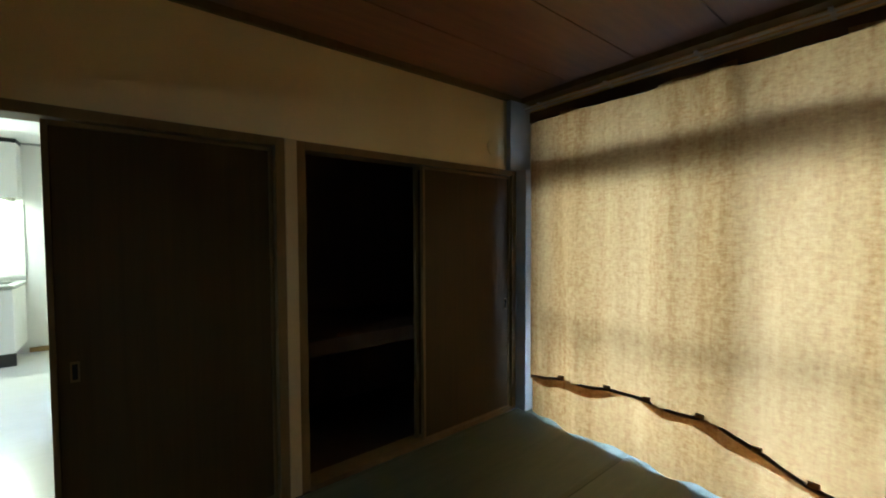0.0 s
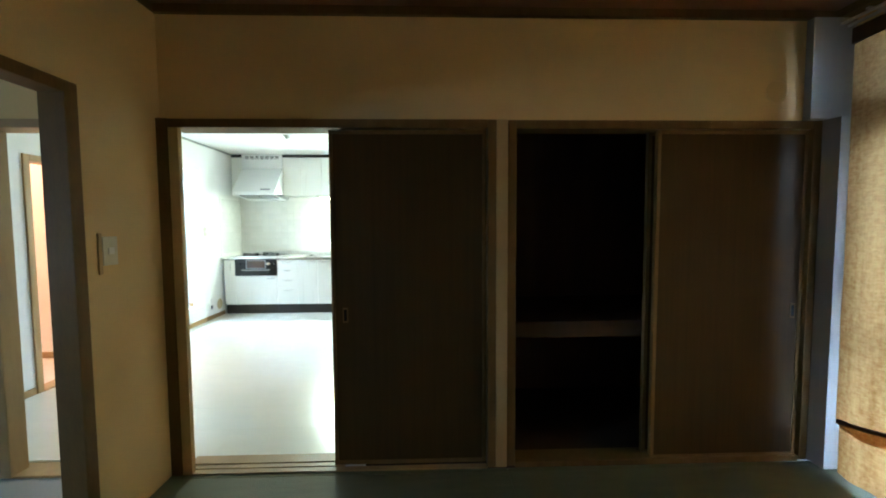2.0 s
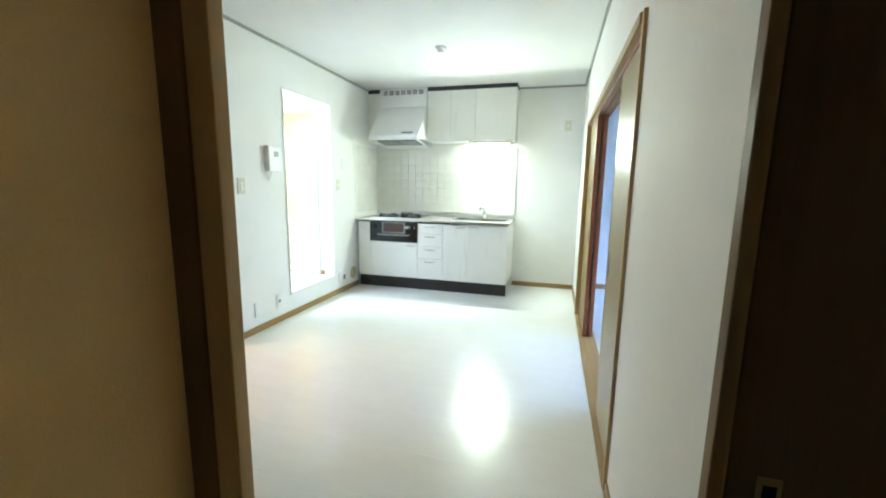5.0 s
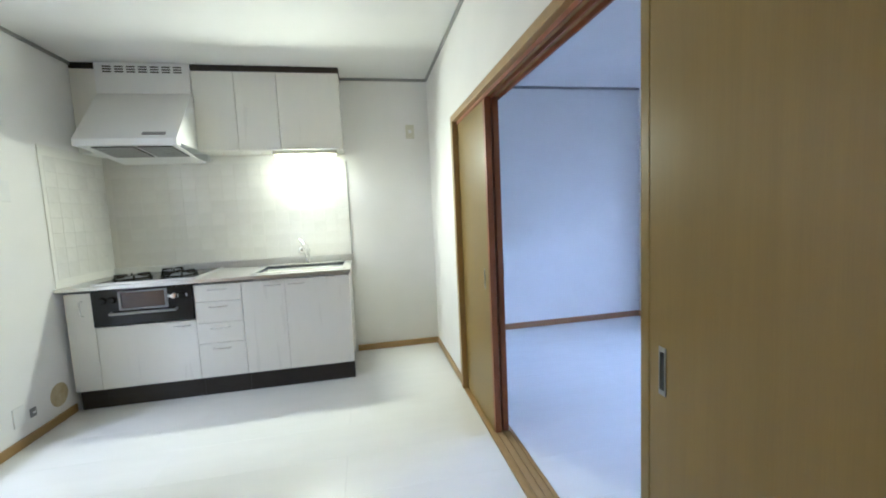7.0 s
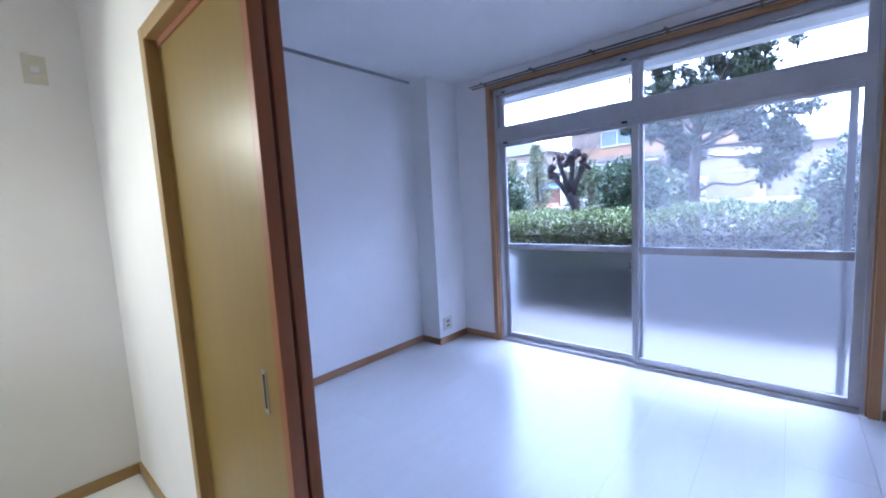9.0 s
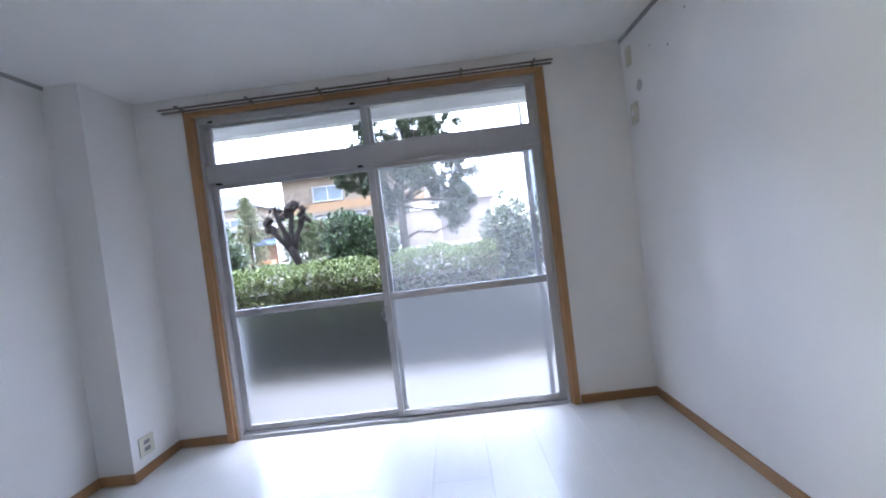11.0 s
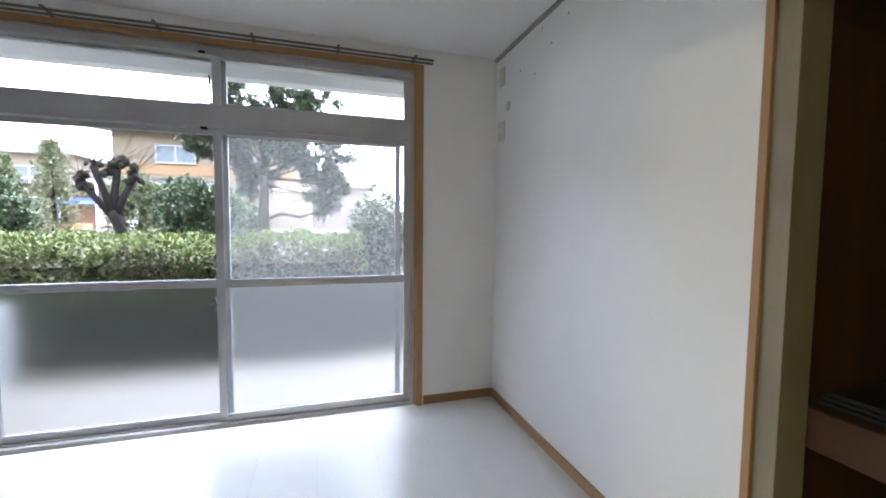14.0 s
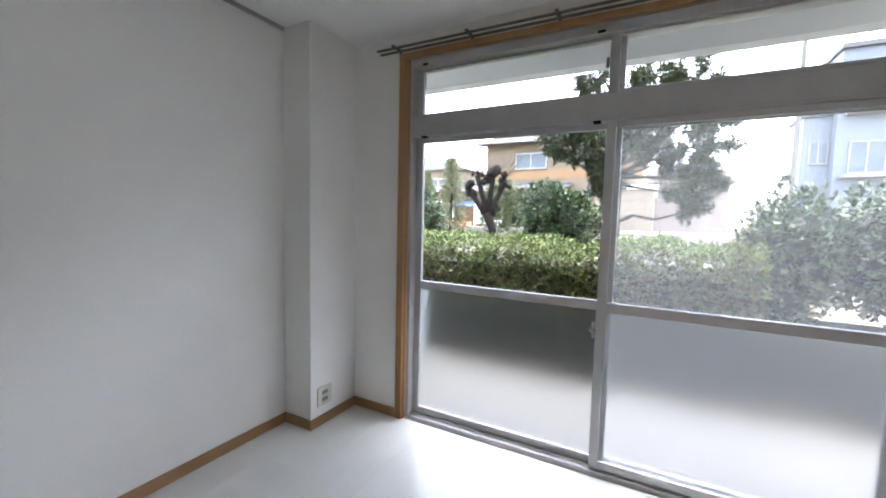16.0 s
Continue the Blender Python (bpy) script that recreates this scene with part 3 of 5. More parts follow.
def window(y0, y1, open_name, lit):
    """A two-sash balcony window with a sliding transom, from y0 to y1, in the wall at x 2.65 to 2.80."""
    mid = (y0 + y1) / 2
    w = thing(open_name, "tall silver aluminium sliding window with frosted lower panes", "window", kind="structure", at=(2.73, mid, 0))
    part("window_frame", boxes((2.675, 2.80, y0, y0 + 0.03, 0.0, 2.26), (2.675, 2.80, y1 - 0.03, y1, 0.0, 2.26), (2.675, 2.80, y0 + 0.03, y1 - 0.03, 2.215, 2.26), (2.675, 2.80, y0 + 0.03, y1 - 0.03, -0.02, 0.022),
                                (2.685, 2.795, y0 + 0.03, y1 - 0.03, 1.805, 1.93), (2.672, 2.69, y0 + 0.03, y1 - 0.03, 1.80, 1.815), bevel=0.003), ALU, w)
    part("sill_track", boxes((2.70, 2.704, y0 + 0.03, y1 - 0.03, 0.022, 0.032), (2.738, 2.742, y0 + 0.03, y1 - 0.03, 0.022, 0.032)), ALU, w)
    a, b, m0, m1 = y0 + 0.03, y1 - 0.03, mid - 0.035, mid + 0.035
    for ya, yb, x in ((a, m1, 2.705), (m0, b, 2.742)):
        for z0, z1, rails in ((0.03, 1.80, (0.07, 0.853, 0.903, 1.77)), (1.932, 2.214, (1.95, 2.20))):
            s = part("sash", boxes((x - 0.014, x + 0.014, ya, ya + 0.045, z0, z1), (x - 0.014, x + 0.014, yb - 0.045, yb, z0, z1), (x - 0.014, x + 0.014, ya + 0.045, yb - 0.045, z0, rails[0]), (x - 0.014, x + 0.014, ya + 0.045, yb - 0.045, rails[-1], z1),
                                   *(((x - 0.014, x + 0.014, ya + 0.045, yb - 0.045, rails[1], rails[2]),) if len(rails) == 4 else ()), bevel=0.003), ALU, w)
            if len(rails) == 4:
                g = part("pane", boxes((x - 0.002, x + 0.002, ya + 0.045, yb - 0.045, rails[0], rails[1])), FROST, s, "frosted glass pane")
                g.visible_shadow = False
                g = part("pane", boxes((x - 0.002, x + 0.002, ya + 0.045, yb - 0.045, rails[2], rails[3])), CLEAR, s, "clear glass pane")
                g.visible_shadow = False
            else:
                g = part("pane", boxes((x - 0.002, x + 0.002, ya + 0.045, yb - 0.045, rails[0], rails[1])), CLEAR, s, "clear glass pane")
                g.visible_shadow = False
    for z in (2.218, 1.79):
        for yy in (mid + 0.06, y1 - 0.13):
            part("stopper", boxes((2.668, 2.70, yy, yy + 0.035, z, z + 0.013), bevel=0.003), BLACK, w, "small black plastic stopper")
    part("latch", boxes((2.672, 2.69, mid + 0.036, mid + 0.05, 0.72, 0.80), (2.665, 2.675, mid + 0.03, mid + 0.06, 0.745, 0.765), bevel=0.003), GREYP, w, "dark crescent latch")
    part("latch", boxes((2.672, 2.69, mid + 0.036, mid + 0.05, 2.05, 2.10), bevel=0.003), GREYP, w, "dark transom latch")
    n = part("insect_screen", boxes((2.776, 2.777, a + 0.03, m0 + 0.04, 0.06, 1.77)), NET, w, "pale hazy insect screen net")
    n.visible_shadow = False
    part("screen_frame", boxes((2.768, 2.785, a + 0.055, a + 0.09, 0.03, 1.80), (2.768, 2.785, m0 + 0.03, m0 + 0.055, 0.03, 1.80), (2.768, 2.785, a + 0.09, m0 + 0.03, 1.772, 1.80), (2.768, 2.785, a + 0.09, m0 + 0.03, 0.03, 0.058)), ALU, w)
    if lit:
        part("wood_casing", boxes((2.63, 2.674, y0 - 0.045, y0, 0, 2.295), (2.63, 2.674, y1, y1 + 0.045, 0, 2.295), (2.63, 2.674, y0, y1, 2.26, 2.295), (2.65, 2.674, y0, y0 + 0.012, 0, 2.26), (2.65, 2.674, y1 - 0.012, y1, 0, 2.26), bevel=0.004), CASING, w, "light oak window casing")
    return w


window(3.175, 5.535, "window_1", True)
window(-1.06, 1.30, "window_2", False)


def curtain_rail(y0, y1, x, z, label, material):
    r = thing("curtain_rail", label, "curtain rail", at=(x, (y0 + y1) / 2, z))
    for dx, dz in ((0, 0), (-0.035, 0.008)):
        part("rail", boxes((x + dx - 0.006, x + dx + 0.006, y0, y1, z + dz, z + dz + 0.011), bevel=0.002), material, r)
    n = 6
    for i in range(n):
        yy = y0 + 0.12 + (y1 - y0 - 0.24) * i / (n - 1)
        part("bracket", boxes((x - 0.045, x + 0.05, yy - 0.008, yy + 0.008, z + 0.022, z + 0.03), (x + 0.04, x + 0.05, yy - 0.008, yy + 0.008, z - 0.01, z + 0.03)), material, r)
    return r


curtain_rail(3.08, 5.70, 2.60, 2.288, "double dull bronze curtain rail above the window", RAIL)
curtain_rail(-1.3, 1.36, 2.47, 2.222, "double steel curtain rail above the burlap curtain", STEEL)

# ---- sliding doors ----


def pull(parent, x, y, z, side, material=GREY_TRIM):
    """A recessed finger pull on a door face at x, facing -x (side -1)."""
    p = part("pull", boxes((x - 0.0015, x + 0.0015, y - 0.010, y + 0.010, z - 0.055, z - 0.044), (x - 0.0015, x + 0.0015, y - 0.010, y + 0.010, z + 0.044, z + 0.055),
                           (x - 0.0015, x + 0.0015, y - 0.010, y - 0.007, z - 0.044, z + 0.044), (x - 0.0015, x + 0.0015, y + 0.007, y + 0.010, z - 0.044, z + 0.044)), material, parent, "steel recessed finger pull")
    part("recess", boxes((x - 0.0006, x + 0.0010, y - 0.007, y + 0.007, z - 0.044, z + 0.044)), BLACK, p)


def leaf_door(x0, x1, y0, y1, lead, label, pull_at):
    d = thing("sliding_door", label, "sliding door", "sliding doors between kitchen and room", at=((x0 + x1) / 2, (y0 + y1) / 2, 0.006))
    ya, yb = (y0, y1 - 0.03) if lead > 0 else (y0 + 0.03, y1)
    part("panel", boxes((x0, x1, ya, yb, 0.007, 1.795), bevel=0.002), DOOR, d)
    ye = (y1 - 0.03, y1) if lead > 0 else (y0, y0 + 0.03)
    part("edge_stile", boxes((x0 - 0.001, x1 + 0.001, *ye, 0.007, 1.795), bevel=0.003), RED_EDGE if pull_at is None or lead < 0 else DOOR, d, "reddish brown edge stile" if lead < 0 else "")
    if pull_at is not None:
        pull(d, x0 - 0.0008, pull_at, 0.845, -1)
    return d


leaf_door(0.014, 0.046, 4.372, 4.965, -1, "honey veneer sliding door pushed open against its frame", 4.47)
leaf_door(0.060, 0.090, 4.38, 4.965, -1, "honey veneer sliding door stacked behind another", None)
leaf_door(0.014, 0.046, 2.61, 3.212, 1, "honey veneer sliding door with a steel finger pull", 3.14)
leaf_door(0.060, 0.090, 2.61, 3.205, 1, "honey veneer sliding door stacked behind another", None)


def fusuma(x0, x1, y, label, pull_x, top=1.78):
    d = thing("sliding_door", label, "sliding door", at=((x0 + x1) / 2, y, 0.006))
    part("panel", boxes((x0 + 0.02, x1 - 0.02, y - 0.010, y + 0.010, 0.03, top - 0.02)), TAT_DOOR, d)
    part("frame", boxes((x0, x0 + 0.02, y - 0.014, y + 0.014, 0.007, top), (x1 - 0.02, x1, y - 0.014, y + 0.014, 0.007, top), (x0 + 0.02, x1 - 0.02, y - 0.014, y + 0.014, 0.007, 0.03), (x0 + 0.02, x1 - 0.02, y - 0.014, y + 0.014, top - 0.02, top), bevel=0.003), TAT_FRAME, d)
    q = part("pull", boxes((pull_x - 0.014, pull_x + 0.014, y - 0.0125, y - 0.0102, 0.78, 0.86), bevel=0.0008), TAT_FRAME, d, "small dark recessed pull")
    part("recess", boxes((pull_x - 0.008, pull_x + 0.008, y - 0.0132, y - 0.0125, 0.79, 0.85)), BLACK, q)
    return d


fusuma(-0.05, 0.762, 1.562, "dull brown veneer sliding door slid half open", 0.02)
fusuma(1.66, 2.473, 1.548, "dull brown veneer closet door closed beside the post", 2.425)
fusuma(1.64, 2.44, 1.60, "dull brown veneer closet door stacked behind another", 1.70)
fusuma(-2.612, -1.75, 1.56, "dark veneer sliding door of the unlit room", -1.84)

# ---- kitchen ----
FY = 5.36   # front of the base cabinets


def handle(parent, x0, x1, z, y=FY):
    bm = bmesh.new()
    tube([(x0, y - 0.001, z), (x0, y - 0.024, z), (x0 + 0.008, y - 0.028, z), (x1 - 0.008, y - 0.028, z), (x1, y - 0.024, z), (x1, y - 0.001, z)], 0.0045, 8, bm)
    part("handle", bm, CHROME, parent, "slim chrome bar handle", True)


def base_unit(x0, x1, label, fronts):
    u = thing("base_cabinet", label, "cabinet", "kitchen base cabinets", at=((x0 + x1) / 2, 5.65, 0))
    part("body", boxes((x0 + 0.001, x1 - 0.001, FY + 0.02, 5.985, 0.14, 0.795), (x0 + 0.001, x1 - 0.001, FY + 0.02, FY + 0.04, 0.795, 0.80)), CABINET, u)
    part("kickboard", boxes((x0 + 0.001, x1 - 0.001, FY + 0.045, FY + 0.06, 0, 0.139)), KICK, u, "dark brown kickboard")
    for a, b, z0, z1, h in fronts:
        d = part("door" if z1 - z0 > 0.3 else "drawer_front", boxes((a + 0.0015, b - 0.0015, FY, FY + 0.019, z0 + 0.0015, z1 - 0.0015), bevel=0.0015), CABINET, u)
        if h == "v":
            bm = tube([(a + 0.10, FY - 0.001, z1 - 0.05), (a + 0.10, FY - 0.026, z1 - 0.055), (a + 0.10, FY - 0.026, z1 - 0.145), (a + 0.10, FY - 0.001, z1 - 0.15)], 0.0045, 8)
            part("handle", bm, CHROME, d, "slim chrome bar handle", True)
        elif h:
            handle(d, h[0], h[1], z1 - 0.035)
    return u


base_unit(-2.565, -2.405, "narrow cream laminate filler cabinet beside the stove", [(-2.565, -2.405, 0.14, 0.80, "v")])
base_unit(-2.405, -1.80, "cream laminate cabinet under the black grill", [(-2.405, -1.80, 0.14, 0.565, (-1.93, -1.835))])
base_unit(-1.80, -1.495, "cream laminate cabinet with four drawers", [(-1.80, -1.495, 0.68, 0.80, (-1.70, -1.59)), (-1.80, -1.495, 0.53, 0.68, (-1.70, -1.59)), (-1.80, -1.495, 0.385, 0.53, (-1.70, -1.59)), (-1.80, -1.495, 0.14, 0.385, (-1.70, -1.59))])
base_unit(-1.495, -0.755, "cream laminate sink cabinet with two doors", [(-1.495, -1.205, 0.14, 0.80, (-1.335, -1.235)), (-1.205, -0.755, 0.14, 0.80, (-1.175, -1.075))])

wt = thing("worktop", "stainless steel worktop with a sunken sink", "worktop", at=(-1.68, 5.66, 0.80))
bm = bmesh.new()
xs, ys = (-2.598, -2.40, -1.80, -1.42, -0.80, -0.742), (5.335, 5.40, 5.42, 5.86, 5.93, 5.985)
grid = {(i, j): bm.verts.new((x, y, 0.84)) for i, x in enumerate(xs) for j, y in enumerate(ys)}
for i in range(5):
    for j in range(5):
        if not (i == 1 and 1 <= j <= 3) and not (i == 3 and j == 2):
            bm.faces.new((grid[i, j], grid[i + 1, j], grid[i + 1, j + 1], grid[i, j + 1]))
low = bmesh.ops.extrude_face_region(bm, geom=bm.faces[:])["geom"]
bmesh.ops.translate(bm, verts=[v for v in low if isinstance(v, bmesh.types.BMVert)], vec=(0, 0, -0.022))
bmesh.ops.recalc_face_normals(bm, faces=bm.faces[:])
part("top", bm, STEEL, wt)
part("upstand", boxes((-2.598, -0.742, 5.972, 5.997, 0.841, 0.895), bevel=0.004), STEEL, wt)
SINK = surface("brushed_sink_steel", (0.7, 0.7, 0.7), (0.8, 0.8, 0.79), 0.45, 10, metal=0.3)
part("sink_bowl", boxes((-1.42, -0.80, 5.42, 5.86, 0.66, 0.665), (-1.424, -1.42, 5.42, 5.86, 0.66, 0.838), (-0.80, -0.796, 5.42, 5.86, 0.66, 0.838), (-1.42, -0.80, 5.416, 5.42, 0.66, 0.838), (-1.42, -0.80, 5.86, 5.864, 0.66, 0.838)), SINK, wt)
part("sink_rim", boxes((-1.44, -1.42, 5.40, 5.88, 0.84, 0.846), (-0.80, -0.78, 5.40, 5.88, 0.84, 0.846), (-1.42, -0.80, 5.40, 5.42, 0.84, 0.846), (-1.42, -0.80, 5.86, 5.88, 0.84, 0.846), bevel=0.002), STEEL, wt)
part("drain", lathe([(0.055, 0), (0.055, 0.004), (0.03, 0.006)], (-1.11, 5.64, 0.665)), CHROME, wt)

st = thing("gas_stove", "built-in black gas stove with a fish grill", "stove", at=(-2.1, 5.65, 0.56))
part("grill_front", boxes((-2.403, -1.802, 5.345, 5.37, 0.57, 0.812), bevel=0.004), BLACK, st)
part("body", boxes((-2.398, -1.806, 5.401, 5.925, 0.57, 0.842)), BLACK, st)
gw = part("grill_window", boxes((-2.225, -1.965, 5.337, 5.3455, 0.685, 0.79), bevel=0.003), AMBER, st, "brown glass grill window")
part("window_trim", boxes((-2.24, -1.95, 5.333, 5.3455, 0.79, 0.80), (-2.24, -1.95, 5.333, 5.3455, 0.672, 0.685), (-2.24, -2.225, 5.333, 5.3455, 0.685, 0.79), (-1.965, -1.95, 5.333, 5.3455, 0.685, 0.79), bevel=0.002), GREYP, st, "grey grill window trim")
part("grill_handle", tube([(-2.29, 5.345, 0.66), (-2.29, 5.316, 0.655), (-1.90, 5.316, 0.655), (-1.90, 5.345, 0.66)], 0.009, 8), GREY_TRIM, st, "grey bar grill handle", True)
for xk in (-2.33, -2.275, -1.91, -1.86):
    part("knob", lathe([(0.022, 0), (0.022, -0.012), (0.016, -0.022), (0.0, -0.023)], (xk, 5.345, 0.745), 16, "y"), CHROME if xk == -1.91 else BLACK, st, smooth=False)
part("knob_strip", boxes((-1.95, -1.83, 5.339, 5.3455, 0.735, 0.755), bevel=0.002), STEEL, st)
part("top_plate", boxes((-2.41, -1.79, 5.385, 5.935, 0.842, 0.852), bevel=0.004), BLACK, st)
part("top_trim", boxes((-2.415, -1.785, 5.378, 5.386, 0.84, 0.856), (-2.415, -1.785, 5.935, 5.943, 0.84, 0.856), (-1.79, -1.782, 5.386, 5.935, 0.84, 0.856)), STEEL, st)
for cx, cy, r in ((-2.25, 5.55, 0.055), (-1.95, 5.55, 0.055), (-2.1, 5.80, 0.035)):
    bn = part("burner", lathe([(r, 0), (r, 0.012), (r * 0.75, 0.02), (r * 0.7, 0.014), (0.0, 0.014)], (cx, cy, 0.852)), GREYP, st)
    bm = bmesh.new()
    for k in range(6):
        an = k * math.pi / 3
        c, s = math.cos(an), math.sin(an)
        tube([(cx + c * r * 2.1, cy + s * r * 2.1, 0.852), (cx + c * r * 2.1, cy + s * r * 2.1, 0.884), (cx + c * r * 0.6, cy + s * r * 0.6, 0.884)], 0.005, 6, bm)
    ring = [(cx + math.cos(k * 0.5236) * r * 2.1, cy + math.sin(k * 0.5236) * r * 2.1, 0.862) for k in range(13)]
    tube(ring, 0.005, 6, bm)
    part("pan_support", bm, BLACK, st)

fc = thing("faucet", "chrome single-lever kitchen faucet behind the sink", "faucet", at=(-1.11, 5.92, 0.84))
part("base", lathe([(0.032, 0), (0.03, 0.012), (0.022, 0.02), (0.021, 0.09), (0.018, 0.10)], (-1.11, 5.915, 0.84)), CHROME, fc, smooth=True)
part("deck_plate", boxes((-1.24, -0.98, 5.885, 5.945, 0.8405, 0.848), bevel=0.003), CHROME, fc)
part("spout", tube([(-1.11, 5.91, 0.90), (-1.115, 5.87, 0.965), (-1.12, 5.81, 0.995), (-1.13, 5.73, 0.985), (-1.13, 5.705, 0.955)], [0.022, 0.02, 0.019, 0.018, 0.017], 12), CHROME, fc, smooth=True)
part("lever", tube([(-1.11, 5.915, 0.94), (-1.118, 5.912, 0.985), (-1.165, 5.89, 1.05)], [0.026, 0.022, 0.011], 10), CHROME, fc, smooth=True)

# wall cabinets, hood, lamp
WY = 5.745


def wall_unit(x0, x1, z0, label, doors):
    u = thing("wall_cabinet", label, "cabinet", "kitchen wall cabinets", at=((x0 + x1) / 2, 5.87, z0))
    part("body", boxes((x0 + 0.001, x1 - 0.001, WY + 0.02, 5.998, z0, 2.355)), CABINET, u)
    for a, b in doors:
        d = part("door", boxes((a + 0.0015, b - 0.0015, WY, WY + 0.019, z0 + 0.002, 2.353), bevel=0.0015), CABINET, u)
        part("finger_grip", boxes((b - 0.10, b - 0.03, WY - 0.006, WY - 0.0005, z0 + 0.004, z0 + 0.014), bevel=0.002), STEEL, d)
    return u


wall_unit(-2.598, -2.43, 1.765, "narrow cream wall cabinet beside the hood", [(-2.598, -2.43)])
wall_unit(-1.815, -1.525, 1.765, "cream wall cabinet beside the hood", [(-1.815, -1.525)])
wall_unit(-1.525, -1.22, 1.765, "narrow cream wall cabinet with one door", [(-1.525, -1.22)])
wall_unit(-1.22, -0.75, 1.765, "cream wall cabinet above the sink lamp", [(-1.22, -0.75)])
setting("cabinet_top_strip", boxes((-2.598, -2.43, WY + 0.004, 5.998, 2.358, 2.398), (-1.815, -0.748, WY - 0.002, 5.998, 2.358, 2.398)), KICK, "black filler strip above the wall cabinets", "trim")

hd = thing("range_hood", "white enamel slanted range hood above the stove", "range hood", at=(-2.12, 5.7, 1.72))
part("chimney_box", boxes((-2.428, -1.817, 5.725, 5.998, 2.18, 2.395), bevel=0.002), HOODW, hd)
canopy = prism([(5.998, 1.72), (5.998, 2.179), (5.73, 2.179), (5.40, 1.80), (5.40, 1.755), (5.46, 1.755), (5.46, 1.775), (5.95, 1.775), (5.95, 1.72)], "x", -2.428, -1.817)
part("canopy", canopy, HOODW, hd)
part("badge", prism([(5.4205, 1.826), (5.437, 1.845), (5.434, 1.848), (5.4165, 1.829)], "x", -2.03, -1.89), GREYP, hd, "small dark control badge")
part("filter_panel", prism([(5.405, 1.757), (5.94, 1.700), (5.94, 1.706), (5.405, 1.763)], "x", -2.41, -1.835), WHITEP, hd)
for x0, x1 in ((-2.34, -2.09), (-2.07, -1.86)):
    f = part("filter", prism([(5.43, 1.7485), (5.70, 1.7195), (5.70, 1.7245), (5.43, 1.7535)], "x", x0, x1), BLACK, hd, "grey slotted grease filter")
    for k in range(8):
        yk = 5.44 + k * 0.032
        zk = 1.7485 - (yk - 5.43) * 0.1074
        part("slat", prism([(yk, zk - 0.004), (yk + 0.016, zk - 0.0057), (yk + 0.016, zk - 0.001), (yk, zk + 0.0007)], "x", x0 + 0.006, x1 - 0.006), GREY_TRIM, f)
for k in range(7):
    for j in range(3):
        xs = -2.375 + k * 0.076
        part("vent_slot", boxes((xs, xs + 0.055, 5.7235, 5.7248, 2.325 + j * 0.018, 2.334 + j * 0.018)), BLACK, hd)

lp = thing("kitchen_lamp", "glowing fluorescent lamp under the wall cabinet", "lamp", at=(-1.06, 5.8, 1.7))
part("housing", boxes((-1.30, -0.80, 5.77, 5.94, 1.735, 1.764), bevel=0.004), IVORY, lp)
part("diffuser", boxes((-1.27, -0.86, 5.785, 5.845, 1.705, 1.733), bevel=0.008), glow("tube_glow", KITCHEN_LIGHT, 3.0), lp, "glowing white tube cover")

# ---- small fixtures ----


def plate(name, label, at, w, h, face, material=IVORY, holes=0, rockers=0, category="switch"):
    """A wall plate. face: '+x', '-x', '-y', '+y', the way it looks."""
    t = thing(name, label, category, at=at)
    x, y, z = at

    def slab(u0, u1, z0, z1, d0, d1, bevel=0.0015):
        s = 1 if face[0] == "+" else -1
        if face[1] == "x":
            return boxes((min(x + s * d0, x + s * d1), max(x + s * d0, x + s * d1), y + u0, y + u1, z + z0, z + z1), bevel=bevel)
        return boxes((x + u0, x + u1, min(y + s * d0, y + s * d1), max(y + s * d0, y + s * d1), z + z0, z + z1), bevel=bevel)
    part("plate", slab(-w / 2, w / 2, -h / 2, h / 2, 0.0005, 0.008, 0.002), material, t)
    for k in range(rockers):
        c = (k - (rockers - 1) / 2) * h * 0.3
        part("rocker", slab(-w * 0.2, w * 0.2, c - h * 0.12, c + h * 0.12, 0.0085, 0.013), WHITEP, t)
    for k in range(holes):
        c = (k - (holes - 1) / 2) * h * 0.36
        part("socket", slab(-w * 0.2, w * 0.2, c - h * 0.1, c + h * 0.1, 0.0085, 0.010, 0), GREYP, t)
    return t


plate("light_switch", "ivory two-rocker light switch on the wall", (-2.6, 3.54, 1.208), 0.075, 0.12, "+x", rockers=2)
plate("light_switch", "ivory light switch beside the washroom doorway", (-2.6, 4.968, 1.225), 0.07, 0.12, "+x", rockers=1)
plate("wall_plate", "white blank wall plate", (-2.6, 5.083, 1.455), 0.07, 0.12, "+x", WHITEP, category="wall plate")
plate("wall_socket", "white wall socket low on the wall", (-2.6, 3.907, 0.193), 0.07, 0.12, "+x", WHITEP, holes=1, category="socket")
plate("wall_socket", "narrow white wall socket low on the wall", (-2.6, 3.627, 0.194), 0.045, 0.12, "+x", WHITEP, rockers=1, category="socket")
plate("wall_plate", "white plate low beside the stove", (-2.6, 4.965, 0.184), 0.075, 0.11, "+x", WHITEP, category="wall plate")
plate("gas_outlet", "dark gas outlet low on the wall", (-2.6, 5.061, 0.165), 0.04, 0.05, "+x", GREYP, rockers=1, category="gas outlet")
part("stain", lathe([(0.075, 0), (0.07, 0.0012), (0.02, 0.0016)], (-2.6, 5.275, 0.175), 28, "x"), RUST)
tagged(bpy.data.objects["stain"], "round yellowed patch on the white wall", "stain")
plate("vent_cover", "ivory plate high on the kitchen wall", (-0.17, 6.0, 1.947), 0.075, 0.12, "-y", IVORY, rockers=1, category="socket")
plate("wall_socket", "white wall socket on the corner column", (2.36, 5.93, 0.18), 0.115, 0.12, "-y", IVORY, holes=2, category="socket")
